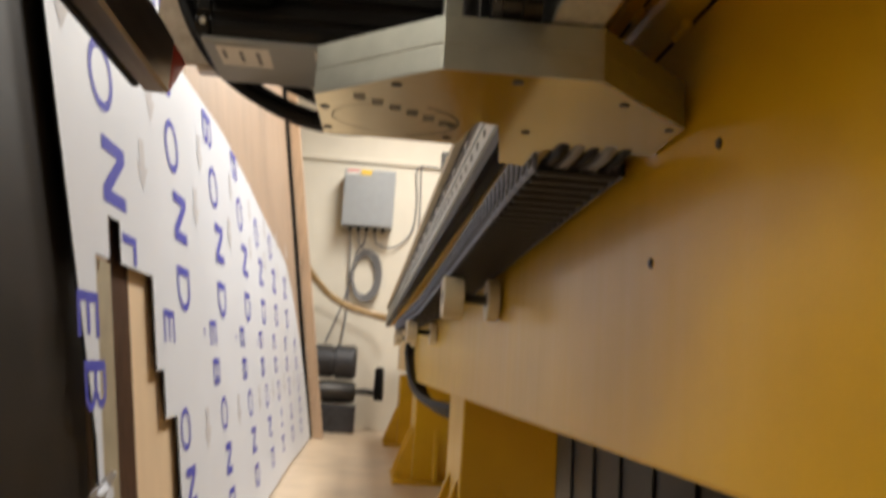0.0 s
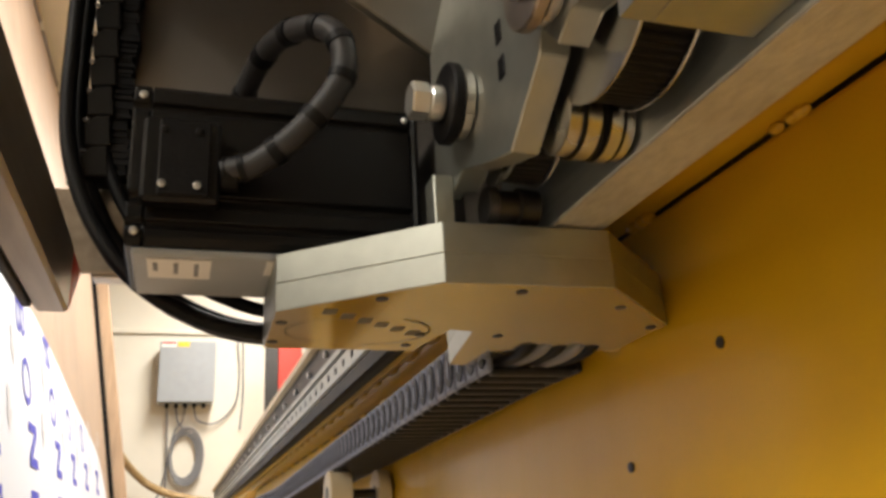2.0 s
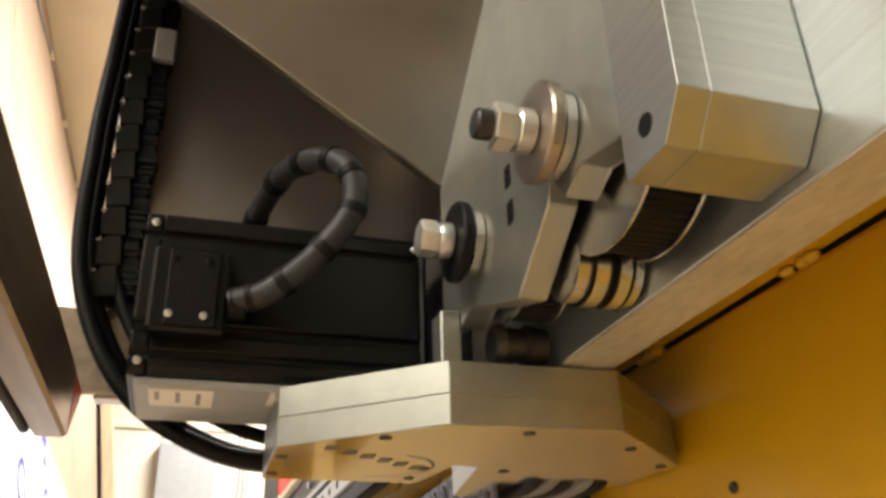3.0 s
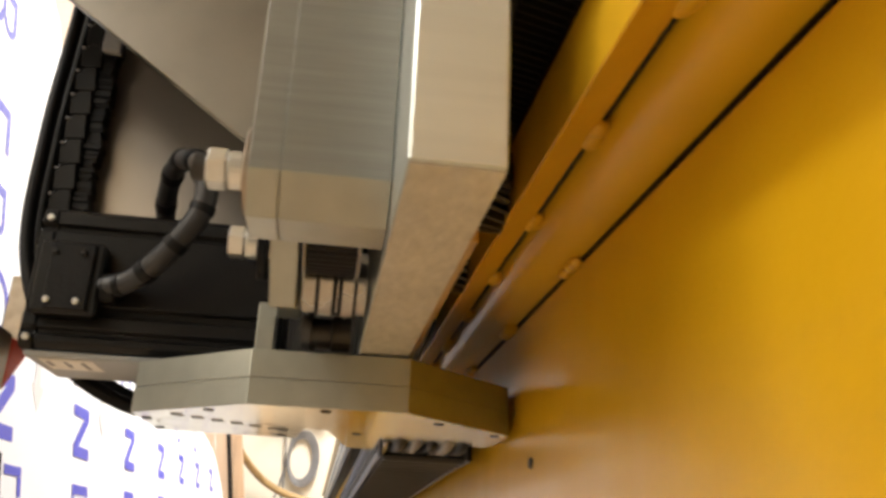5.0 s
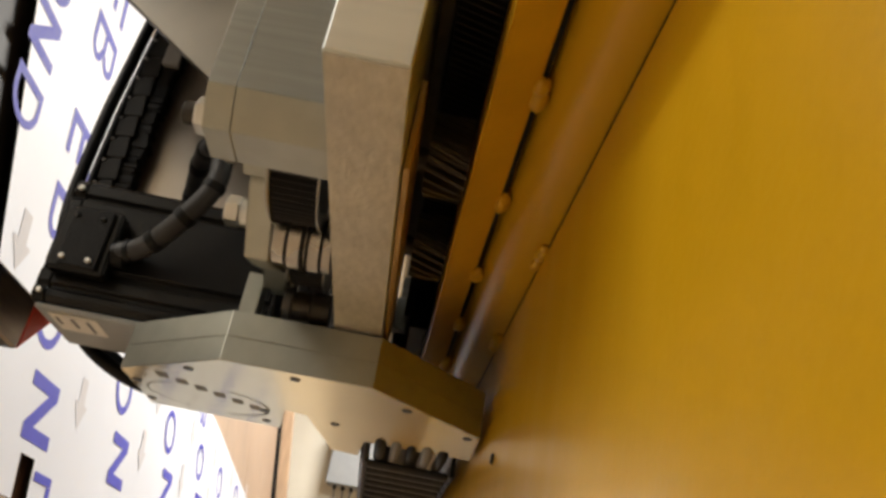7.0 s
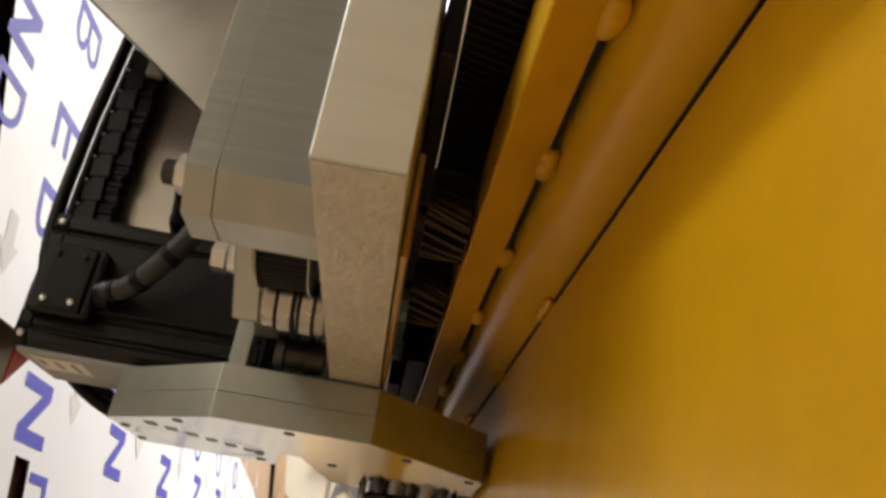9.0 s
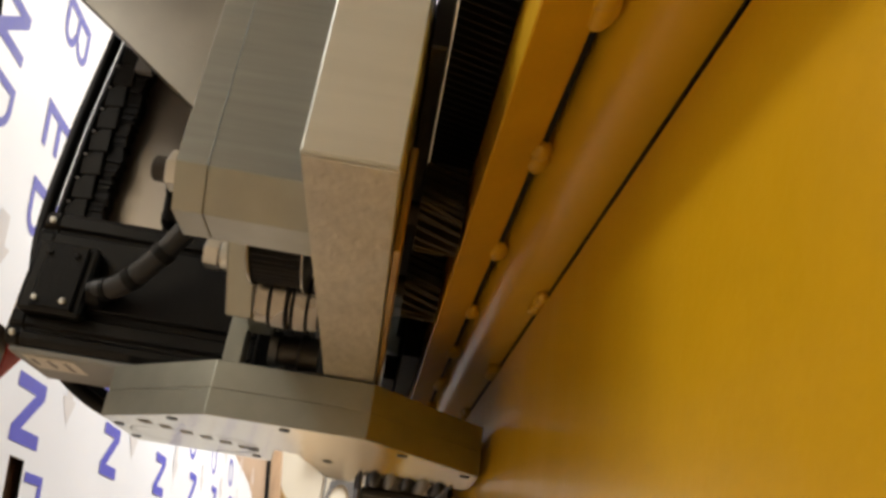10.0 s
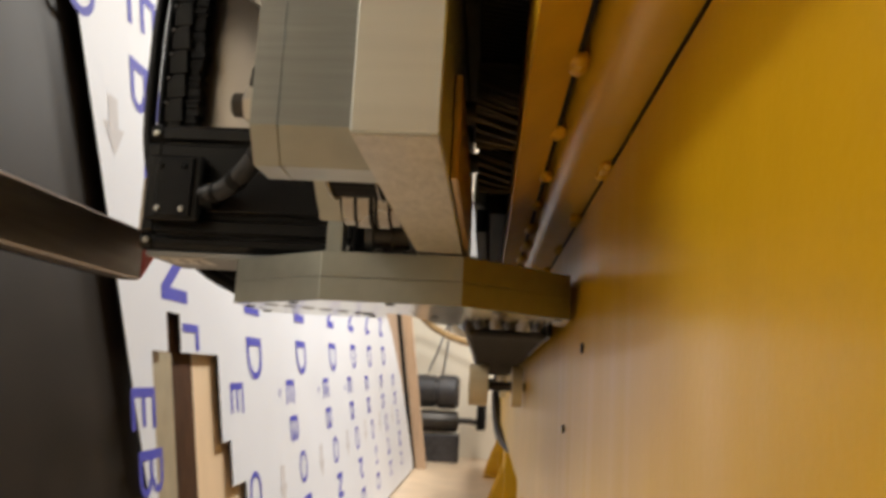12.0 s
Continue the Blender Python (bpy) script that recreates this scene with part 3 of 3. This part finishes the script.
part("brush_strip", brush, RUBBER, bun, "ragged black bristle strip")
part("upper_bracket", box(-0.176, -0.160, 0.176, 0.1835, 0.955, 0.985, 0.001), CABLE_GREY, bun, "grey end bracket")

# ---- long drag chain under the rail ----
drag = thing("drag_chain", (0.125, 1.2, 0.60), "slate and black plastic drag chain running along the beam", "cable chain")


def chain_z(y):
    return 0.622 - 0.030 * min(1, max(0, (y - 0.25) / 1.2)) + 0.012 * max(0, (y - 1.6))


bar_ob = None
for i in range(108):
    y = 0.187 + 0.026 * i
    z = chain_z(y)
    if bar_ob is None:
        bar_ob = part("crossbar", box(-0.034, 0.032, -0.0050, 0.0050, -0.001, 0.005, 0.0018), CONDUIT, drag)
        lk = box(-0.0385, -0.0345, -0.0121, 0.0121, 0.0, 0.038, 0.0018)
        link_ob = part("link", lk, CHAIN_BLUE, drag, "slate side link")
        hub_ob = part("link_hub", prism([(0.0034 * math.cos(radians(a)), 0.019 + 0.0085 * math.sin(radians(a))) for a in range(0, 360, 45)], "x", -0.0405, -0.0397, 0), CHAIN_BLUE, drag, "slate pivot hub")
        # Raised black oval paints the shade of the link's recess.
        rec_ob = part("link_recess_patch", prism([(0.0098 * math.cos(radians(a)), 0.019 + 0.0150 * math.sin(radians(a))) for a in range(0, 360, 30)], "x", -0.0396, -0.0384, 0), CHAIN_BLACK, drag)
        lk2 = box(0.0325, 0.0365, -0.0125, 0.0125, 0.0, 0.038, 0.0018)
        far_ob = part("link", lk2, CHAIN_BLACK, drag)
        for o in (bar_ob, link_ob, rec_ob, hub_ob, far_ob):
            o.location = (0.127, y, z)
        continue
    for o in (bar_ob, link_ob, rec_ob, hub_ob, far_ob):
        c = o.copy()
        scene.collection.objects.link(c)
        c.location = (0.127, y, z)
for k, (x, mat) in enumerate(((0.108, RUBBER), (0.120, CABLE_GREY), (0.131, RUBBER), (0.145, LABEL_WHITE))):
    part("inner_cable", sweep([(x, 0.10, 0.640), (x, 0.6, chain_z(0.6) + 0.014), (x, 1.5, chain_z(1.5) + 0.014), (x, 2.9, chain_z(2.9) + 0.014)], 0.0058, 8, 40), mat, drag, "", True)

for k in range(5):
    part("connector_end", sweep([(0.102 + 0.0118 * k, 0.108, 0.641), (0.102 + 0.0118 * k, 0.140, 0.630), (0.102 + 0.0118 * k, 0.195, 0.632)], 0.0048 - 0.0006 * (k % 3), 12, 14), CABLE_GREY if k % 2 else RUBBER, drag, "", True)


def chain_roller(y, z):
    ob = thing("chain_roller", (0.13, y, z), "cream plastic support roller with two flanges under the drag chain", "roller", "chain rollers")
    for x0, x1 in ((0.082, 0.113), (0.150, 0.168)):
        part("flange", turned([(x0, 0.0315), (x0 + 0.0015, 0.033), (x1 - 0.0015, 0.033), (x1, 0.0315)], (0, y, z), "x", 36), CREAM_PLASTIC, ob, "", True)
        part("bore", cyl((0, y, z), "x", 0.012, x0 - 0.0008, x0 + 0.001, 20, 0.0003), STEEL_DARK, ob)
    part("axle", cyl((0, y, z), "x", 0.0075, 0.1132, 0.1718, 16), STEEL_DARK, ob, "dark steel axle")
    return ob


for y in (0.82, 1.92, 2.87):
    chain_roller(y, chain_z(y) - 0.0345)

# ---- leaning table with printed composite sheet ----
LEAN = 0.156


def sx(z):
    return -0.442 - LEAN * (z - 0.665)


def edge_y(z):
    return 0.69 - 0.25 * (z - 0.61)


def top_z(y):
    k = [(0.3, 1.75), (1.05, 1.70), (1.25, 1.30), (1.45, 1.125), (2.1, 1.14), (2.7, 1.11), (4.0, 0.97), (4.3, 0.84), (4.6, 0.56), (4.9, 0.05)]
    for (a, za), (b, zb) in zip(k, k[1:]):
        if y <= b:
            return za + (zb - za) * max(0, (y - a)) / (b - a)
    return 0.05


sheet = thing("composite_sheet", (sx(0), 2.5, FLOOR), "white printed composite sheet leaning on the table with a cut-out window", "sheet", )
ys = [0.0, 0.785, 0.853, 0.914, 1.113, 1.165, 1.255] + [1.35 + 0.142 * i for i in range(26)]
zs = [-0.02, 0.10, 0.34, 0.43, 0.600, 0.668] + [None] * 7
sb = bmesh.new()
grid = {}
for i, y in enumerate(ys):
    for j, z in enumerate(zs):
        if z is None:
            z = 0.668 + (max(top_z(y), 0.7) - 0.668) * (j - 5) / 7
        lim = top_z(y)
        if y > 4.0:
            z = min(z, -0.02 + (lim + 0.02) * j / 12)
        yy = edge_y(z) if i == 0 else y
        if i == 0 and z < 0.6:
            yy = min(yy, 0.775)
        wav = 0.004 * math.sin(3.1 * yy + 2 * z) + 0.003 * math.sin(7 * z + yy)
        wav *= min(1, max(0, (yy - 1.3)))
        grid[i, j] = sb.verts.new((sx(z) + wav, yy, z))
for i in range(len(ys) - 1):
    for j in range(len(zs) - 1):
        gone = (j == 4 and i == 2) or (j == 3 and i in (1, 2, 3)) or (j == 2 and i in (1, 2, 3, 4)) or (j == 1 and i in (1, 2, 3, 4, 5))
        if not gone:
            sb.faces.new((grid[i, j], grid[i + 1, j], grid[i + 1, j + 1], grid[i, j + 1]))
bmesh.ops.delete(sb, geom=[v for v in sb.verts if not v.link_faces], context="VERTS")
bmesh.ops.recalc_face_normals(sb, faces=sb.faces)
ret = bmesh.ops.extrude_face_region(sb, geom=list(sb.faces))
bmesh.ops.translate(sb, verts=[e for e in ret["geom"] if isinstance(e, bmesh.types.BMVert)], vec=(-0.004, 0, -0.0006))
panel = part("panel", sb, SHEET, sheet)
panel.data.materials.append(RUBBER)
for f in panel.data.polygons:
    f.material_index = 1 if abs(f.normal.x) < 0.6 else 0


def flat_mesh(polys, name):
    bm = bmesh.new()
    for p in polys:
        bm.faces.new([bm.verts.new((a, b, 0)) for a, b in p])
    me = bpy.data.meshes.new(name)
    bm.to_mesh(me)
    bm.free()
    me.materials.append(INK)
    return me


def arc(cx, cy, rx, ry, t, a0, a1, n=18):
    out = []
    for i in range(n):
        a, b = (radians(a0 + (a1 - a0) * k / n) for k in (i, i + 1))
        out.append([(cx + rx * math.cos(a), cy + ry * math.sin(a)), (cx + rx * math.cos(b), cy + ry * math.sin(b)),
                    (cx + (rx - t) * math.cos(b), cy + (ry - t) * math.sin(b)), (cx + (rx - t) * math.cos(a), cy + (ry - t) * math.sin(a))])
    return out


def rect(x0, x1, y0, y1):
    return [(x0, y0), (x1, y0), (x1, y1), (x0, y1)]


# plain printed shapes, one unit tall
RINGM = flat_mesh(arc(0, 0, 0.47, 0.5, 0.13, 0, 360, 32), "ring_mark")
ZIGM = flat_mesh([rect(-0.43, -0.24, -0.5, 0.5), rect(0.24, 0.43, -0.5, 0.5), [(-0.24, 0.5), (-0.24, 0.16), (0.24, -0.5), (0.24, -0.16)]], "zigzag_mark")
BOWM = flat_mesh([rect(-0.38, -0.22, -0.5, 0.5)] + [rect(-0.22, -0.05, -0.5, -0.37), rect(-0.22, -0.05, 0.37, 0.5)] + arc(-0.05, 0, 0.45, 0.5, 0.13, -90, 90), "bow_mark")
COMBM = flat_mesh([rect(-0.34, -0.18, -0.5, 0.5), rect(-0.18, 0.34, 0.36, 0.5), rect(-0.18, 0.30, -0.07, 0.07), rect(-0.18, 0.34, -0.5, -0.36)], "comb_mark")
TWOBOWM = flat_mesh([rect(-0.36, -0.2, -0.5, 0.5)] + [rect(-0.2, 0.1, 0.38, 0.5), rect(-0.2, 0.1, -0.06, 0.06), rect(-0.2, 0.1, -0.5, -0.38)] + arc(0.1, 0.25, 0.26, 0.25, 0.12, -90, 90, 10) + arc(0.1, -0.25, 0.28, 0.25, 0.12, -90, 90, 10), "twobow_mark")
ARROWM = flat_mesh([rect(-0.5, 0.0, -0.2, 0.2), [(0.0, -0.45), (0.5, 0.0), (0.0, 0.45)]], "arrow_mark")
ARROWM.materials.clear()
ARROWM.materials.append(INK_GREY)
DN = Vector((LEAN, 0, -1)).normalized()
NRM = DN.cross(Vector((0, 1, 0)))


def mark_at(me, y, z, run, rise, name="printed_shape"):
    ob = new(name, me)
    wav = (0.004 * math.sin(3.1 * y + 2 * z) + 0.003 * math.sin(7 * z + y)) * min(1, max(0, (y - 1.3)))
    p = Vector((sx(z) + wav, y, z)) + NRM * (0.0007 if y < 1.25 else 0.0014)
    m = Matrix((DN * run, Vector((0, rise, 0)), NRM)).transposed().to_4x4()
    m.translation = p
    ob.parent = sheet
    ob.matrix_parent_inverse = Matrix.Translation((-sx(0), -2.5, -FLOOR))
    ob.matrix_basis = m
    return ob


def open_cell(y, z):
    return (0.76 < y < 1.3 and z < 0.60) or (0.83 < y < 0.94 and 0.58 < z < 0.69)


for k in range(9):
    ya, rise = 0.845 + 0.482 * k, 0.026 * 0.482 * k
    for me, z in ((TWOBOWM, 1.40), (COMBM, 1.53), (COMBM, 1.185), (TWOBOWM, 1.04), (RINGM, 0.889), (ZIGM, 0.741), (BOWM, 0.588)):
        y, zz = ya + (0.05 if me is ZIGM or me is BOWM else 0) - (0.04 if z > 1 else 0), z + rise
        if zz > top_z(y) - 0.05 or y > 4.4 or (k == 0 and z == 0.588) or (zz > 0.5 and y > 4.2 and zz > top_z(y + 0.25)):
            continue
        mark_at(me, y, zz, 0.124, 0.122)
    yb = 0.742 + 0.482 * k
    for me, z, dy in ((COMBM, 0.51, 0), (TWOBOWM, 0.413, 0.02), (RINGM, 0.305, 0.062), (ZIGM, 0.187, 0.09), (BOWM, 0.075, 0.10)):
        if yb + dy > 4.5 or (k == 0 and z < 0.40) or (k == 1 and z in (0.187, 0.305, 0.413) and yb + dy < 1.26 + 0.02):
            continue
        mark_at(me, yb + dy + (0.035 if k and z < 0.4 else 0), z + 0.3 * rise, 0.094, 0.090)
    for y, z in ((ya - 0.17, 0.94), (ya + 0.23, 0.80), (ya + 0.24, 0.28)):
        if y > edge_y(z) + 0.05 and not open_cell(y, z) and y < 4.3:
            mark_at(ARROWM, y, z + rise, 0.095, 0.08, "printed_arrow")
for me, z in ((RINGM, 1.36), (ZIGM, 1.245), (BOWM, 1.12)):
    mark_at(me, 0.575, z, 0.105, 0.10)
for n in range(3):
    mark_at(COMBM, 1.02 + 0.482 * n + 0.57, 0.515, 0.028, 0.02)


def lean_box(y0, y1, z0, z1, d0, d1, w=0.001):
    """A slab parallel to the leaning table; d: distance behind the sheet's front."""
    return box(-0.442 + LEAN * 0.665 - d1, -0.442 + LEAN * 0.665 - d0, y0, y1, z0, z1, w, lean=LEAN)


table = thing("leaning_table", (sx(0) - 0.05, 2.8, FLOOR), "birch plywood backing board of the leaning machine table", "machine table")
for y0, y1 in ((0.786, 1.62), (1.625, 2.62), (2.625, 3.62), (3.625, 4.93)):
    part("board", lean_box(y0, y1, FLOOR, 2.735, 0.018, 0.036), PLY, table)
part("inner_lath", lean_box(0.79, 0.899, FLOOR + 0.02, 0.598, 0.0130, 0.0175, 0.0005), KHAKI, table, "greenish board strip in the cut-out")
part("groove_lath", lean_box(0.900, 1.001, FLOOR + 0.02, 0.680, 0.0145, 0.0175, 0.0005), WOOD_DARK, table, "dark brown hardwood strip in the groove")
# Thin board in the brighter plywood copy paints the light in the cut-out.
part("inner_board", lean_box(1.002, 1.340, FLOOR + 0.02, 0.640, 0.0155, 0.0175, 0.0005), PLY_LIT, table, "birch board in the cut-out, paler to show it brightly lit")
# Black slab stands in for the gap's shade, sized to the camera's view.
part("end_gap_slab", lean_box(4.931, 4.948, FLOOR, 2.25, -0.006, 0.036, 0), RUBBER, table)
part("end_post", lean_box(4.95, 5.02, FLOOR, 2.25, -0.075, -0.0065, 0.003), PLY_RAIL, table, "pale timber end post")

for y0, y1, z0, z1 in ((0.925, 1.006, 0.638, 0.653), (0.988, 1.006, 0.606, 0.637)):
    part("printed_shape", lean_box(y0, y1, z0, z1, -0.0012, -0.0004, 0), INK, sheet)

BOARD_CABLE = ((2.0, 2.52), (2.4, 2.60), (2.9, 2.62), (3.5, 2.66), (4.2, 2.67), (4.9, 2.70))
bc = thing("board_cable", (sx(2.6), 3.0, 2.6), "thin grey cables clipped along the top of the plywood board", "cable")
for dy in (0.0, 0.030):
    part("cable", sweep([(sx(z) - 0.0135, y + dy + 0.006 * math.sin(9 * z), z) for y, z in BOARD_CABLE], 0.0045, 6, 40), CABLE_GREY, bc, "", True)
for y, z in BOARD_CABLE[1:-1]:
    part("clip", lean_box(y - 0.012, y + 0.042, z - 0.006, z + 0.006, 0.004, 0.0175, 0.001), LABEL_WHITE, bc, "small white cable clip")

post = thing("side_frame", (-0.6, 0.6, FLOOR), "dark steel upright at the end of the table", "machine frame")
part("upright", lean_box(0.30, 0.784, FLOOR, 1.9, 0.02, 0.10, 0.004), DARKFRAME, post)
part("flange", lean_box(0.18, 0.295, FLOOR, 1.9, 0.05, 0.16, 0.004), DARKFRAME, post)

bar = thing("guide_bar", (-0.2, 0, 0.652), "square steel guide bar with a red end cap", "steel bar")
part("bar", box(-0.2065, -0.1880, -0.9, 0.156, 0.652, 0.695, 0.002), STEEL_BAR, bar)
part("rubber_edge", box(-0.2125, -0.2070, -0.9, 0.146, 0.652, 0.668, 0.001), RUBBER, bar)
part("end_cap", prism([(0.1565, 0.653), (0.1565, 0.692), (0.199, 0.692)], "x", -0.2060, -0.1880, 0.001), RED, bar, "red plastic end cap")
part("hanger", box(-0.206, -0.190, -0.85, -0.82, 0.6955, 1.5, 0.002), STEEL_BAR, bar)

# ---- at the end wall ----
jb = thing("junction_box", (-0.085, 5.8, 1.48), "grey steel junction box with warning stickers on the end wall", "junction box")
part("body", box(-0.272, 0.103, 5.66, 5.829, 1.482, 1.905, 0.006, 2), BOXGREY, jb)
part("lid", box(-0.276, 0.107, 5.638, 5.659, 1.478, 1.909, 0.005, 2), BOXGREY, jb)
part("sticker", box(-0.262, -0.165, 5.636, 5.6378, 1.865, 1.903, 0), LABEL_WHITE, jb, "white and red sticker")
part("sticker_bar", box(-0.258, -0.17, 5.6352, 5.636, 1.888, 1.900, 0), RED, jb)
part("sticker", box(-0.155, -0.075, 5.636, 5.6378, 1.868, 1.905, 0), LABEL_YELLOW, jb, "yellow warning sticker")
for i in range(5):
    part("gland", cyl((-0.21 + 0.062 * i, 5.74, 1.482), "z", 0.014, -0.03, 0, 14), RUBBER, jb)

wc = thing("wall_cable", (-0.08, 5.8, 1.2), "loose grey cables hanging under the junction box", "cable")
coilm = bmesh.new()
for n in range(5):
    r = 0.085 + 0.007 * n
    pts = [(-0.078 + r * math.cos(a) + 0.004 * n, 5.79 - 0.006 * n, 1.12 + 1.75 * r * math.sin(a)) for a in (2 * math.pi * i / 14 for i in range(15))]
    sweep(pts, 0.0065, 8, 56, bm=coilm)
part("coil", coilm, CABLE_GREY, wc, "coiled grey cable", True)
for pts in ([(-0.21, 5.74, 1.45), (-0.20, 5.78, 1.30), (-0.19, 5.8, 0.9), (-0.22, 5.78, 0.58)], [(-0.148, 5.74, 1.45), (-0.13, 5.77, 1.36), (-0.08, 5.79, 1.30)], [(-0.086, 5.74, 1.45), (-0.10, 5.77, 1.36), (-0.15, 5.79, 1.28), (-0.21, 5.80, 0.95), (-0.33, 5.76, 0.6)],
            [(-0.024, 5.74, 1.45), (0.0, 5.77, 1.37), (0.10, 5.79, 1.345), (0.20, 5.8, 1.40), (0.27, 5.8, 1.52), (0.285, 5.8, 1.75), (0.27, 5.8, 1.9), (0.29, 5.8, 2.0), (0.45, 5.8, 2.0)], [(0.305, 5.81, 2.0), (0.315, 5.81, 1.6), (0.30, 5.81, 1.3)]):
    part("cable", sweep(pts, 0.0065, 8, 40), CABLE_GREY, wc, "", True)

hs = thing("vacuum_hose", (-0.2, 5.6, 0.9), "tan ribbed vacuum hose sagging across the end wall", "hose")
part("hose", sweep([(-0.535, 5.0, 1.27), (-0.47, 5.3, 1.10), (-0.33, 5.6, 0.95), (-0.16, 5.6, 0.86), (0.03, 5.55, 0.81), (0.14, 5.4, 0.78)], 0.024, 12, 120, 0.003, 1), HOSE, hs, "", True)

pm = thing("vacuum_pump", (-0.23, 5.55, FLOOR), "dark cast vacuum pump with motor on a low base", "pump")
part("motor", turned([(-0.42, 0.09), (-0.40, 0.115), (-0.26, 0.115), (-0.255, 0.105), (-0.235, 0.105), (-0.23, 0.12), (-0.11, 0.12), (-0.085, 0.10)], (0, 5.55, 0.46), "x", 28), PUMP, pm, "", True)
part("pump_body", turned([(-0.40, 0.06), (-0.39, 0.075), (-0.10, 0.075), (-0.08, 0.06)], (0, 5.52, 0.25), "x", 24), STEEL_DARK, pm, "", True)
part("base", box(-0.40, -0.07, 5.42, 5.68, FLOOR, 0.16, 0.006), PUMP, pm)
part("pipe", sweep([(-0.08, 5.52, 0.26), (0.0, 5.52, 0.26), (0.06, 5.54, 0.25)], 0.022, 10, 12), STEEL_DARK, pm, "", True)
part("filter", turned([(0.20, 0.03), (0.22, 0.036), (0.42, 0.034), (0.44, 0.02)], (0.085, 5.54, 0.0), "z", 16), RUBBER, pm, "black filter cartridge", True)

fc = thing("floor_cable", (0.2, 4.5, 0.2), "thick black cables hanging under the beam end", "cable")
for k in range(3):
    part("cable", sweep([(0.16 + 0.02 * k, 3.05, 0.62), (0.15 + 0.02 * k, 3.0, 0.50), (0.17 + 0.02 * k, 2.6, 0.37 - 0.012 * k), (0.24 + 0.02 * k, 2.1, 0.345 - 0.012 * k), (0.34, 1.85, 0.38)], 0.016, 10, 40), RUBBER, fc, "", True)

sg = thing("stop_post", (0.45, 4.95, 1.4), "grey post with a red block above the rail end", "post")
part("post", box(0.39, 0.47, 4.9, 4.98, FLOOR, 1.9, 0.004), STEEL_DARK, sg)
part("red_block", box(0.4705, 0.62, 4.9, 4.98, 1.42, 1.9, 0.004), RED, sg)

# Made-up black block fills in the darkness under and behind the beam.
rk2 = thing("dark_backing", (0.8, 1.2, FLOOR), "black slatted block standing in for the dark behind the machine legs", "cabinet")
part("body", box(0.70, 0.95, 0.2, 4.6, FLOOR, 0.60, 0.004), BLACK, rk2)
for i in range(0, 48, 3):
    part("slat", box(0.692, 0.6995, 0.25 + 0.088 * i, 0.30 + 0.088 * i, 0.02, 0.34, 0.001), BLACK, rk2)

scrap = bmesh.new()
bmesh.ops.create_grid(scrap, x_segments=9, y_segments=5, size=0.5)
for v in scrap.verts:
    n = noise.noise_vector(v.co * 3.1 + Vector((3, 1, 2)))
    v.co = Vector((sx(0.28) + 0.012 + 0.014 * n.x, 0.735 + 0.075 * v.co.x + 0.012 * n.y, 0.275 + 0.032 * v.co.y + 0.022 * n.z))
bmesh.ops.solidify(scrap, geom=list(scrap.faces), thickness=0.0006)
tagged(part("film_scrap", scrap, SHEET, None, "", True), "torn crumpled scrap of white protective film on the sheet edge", "film scrap")
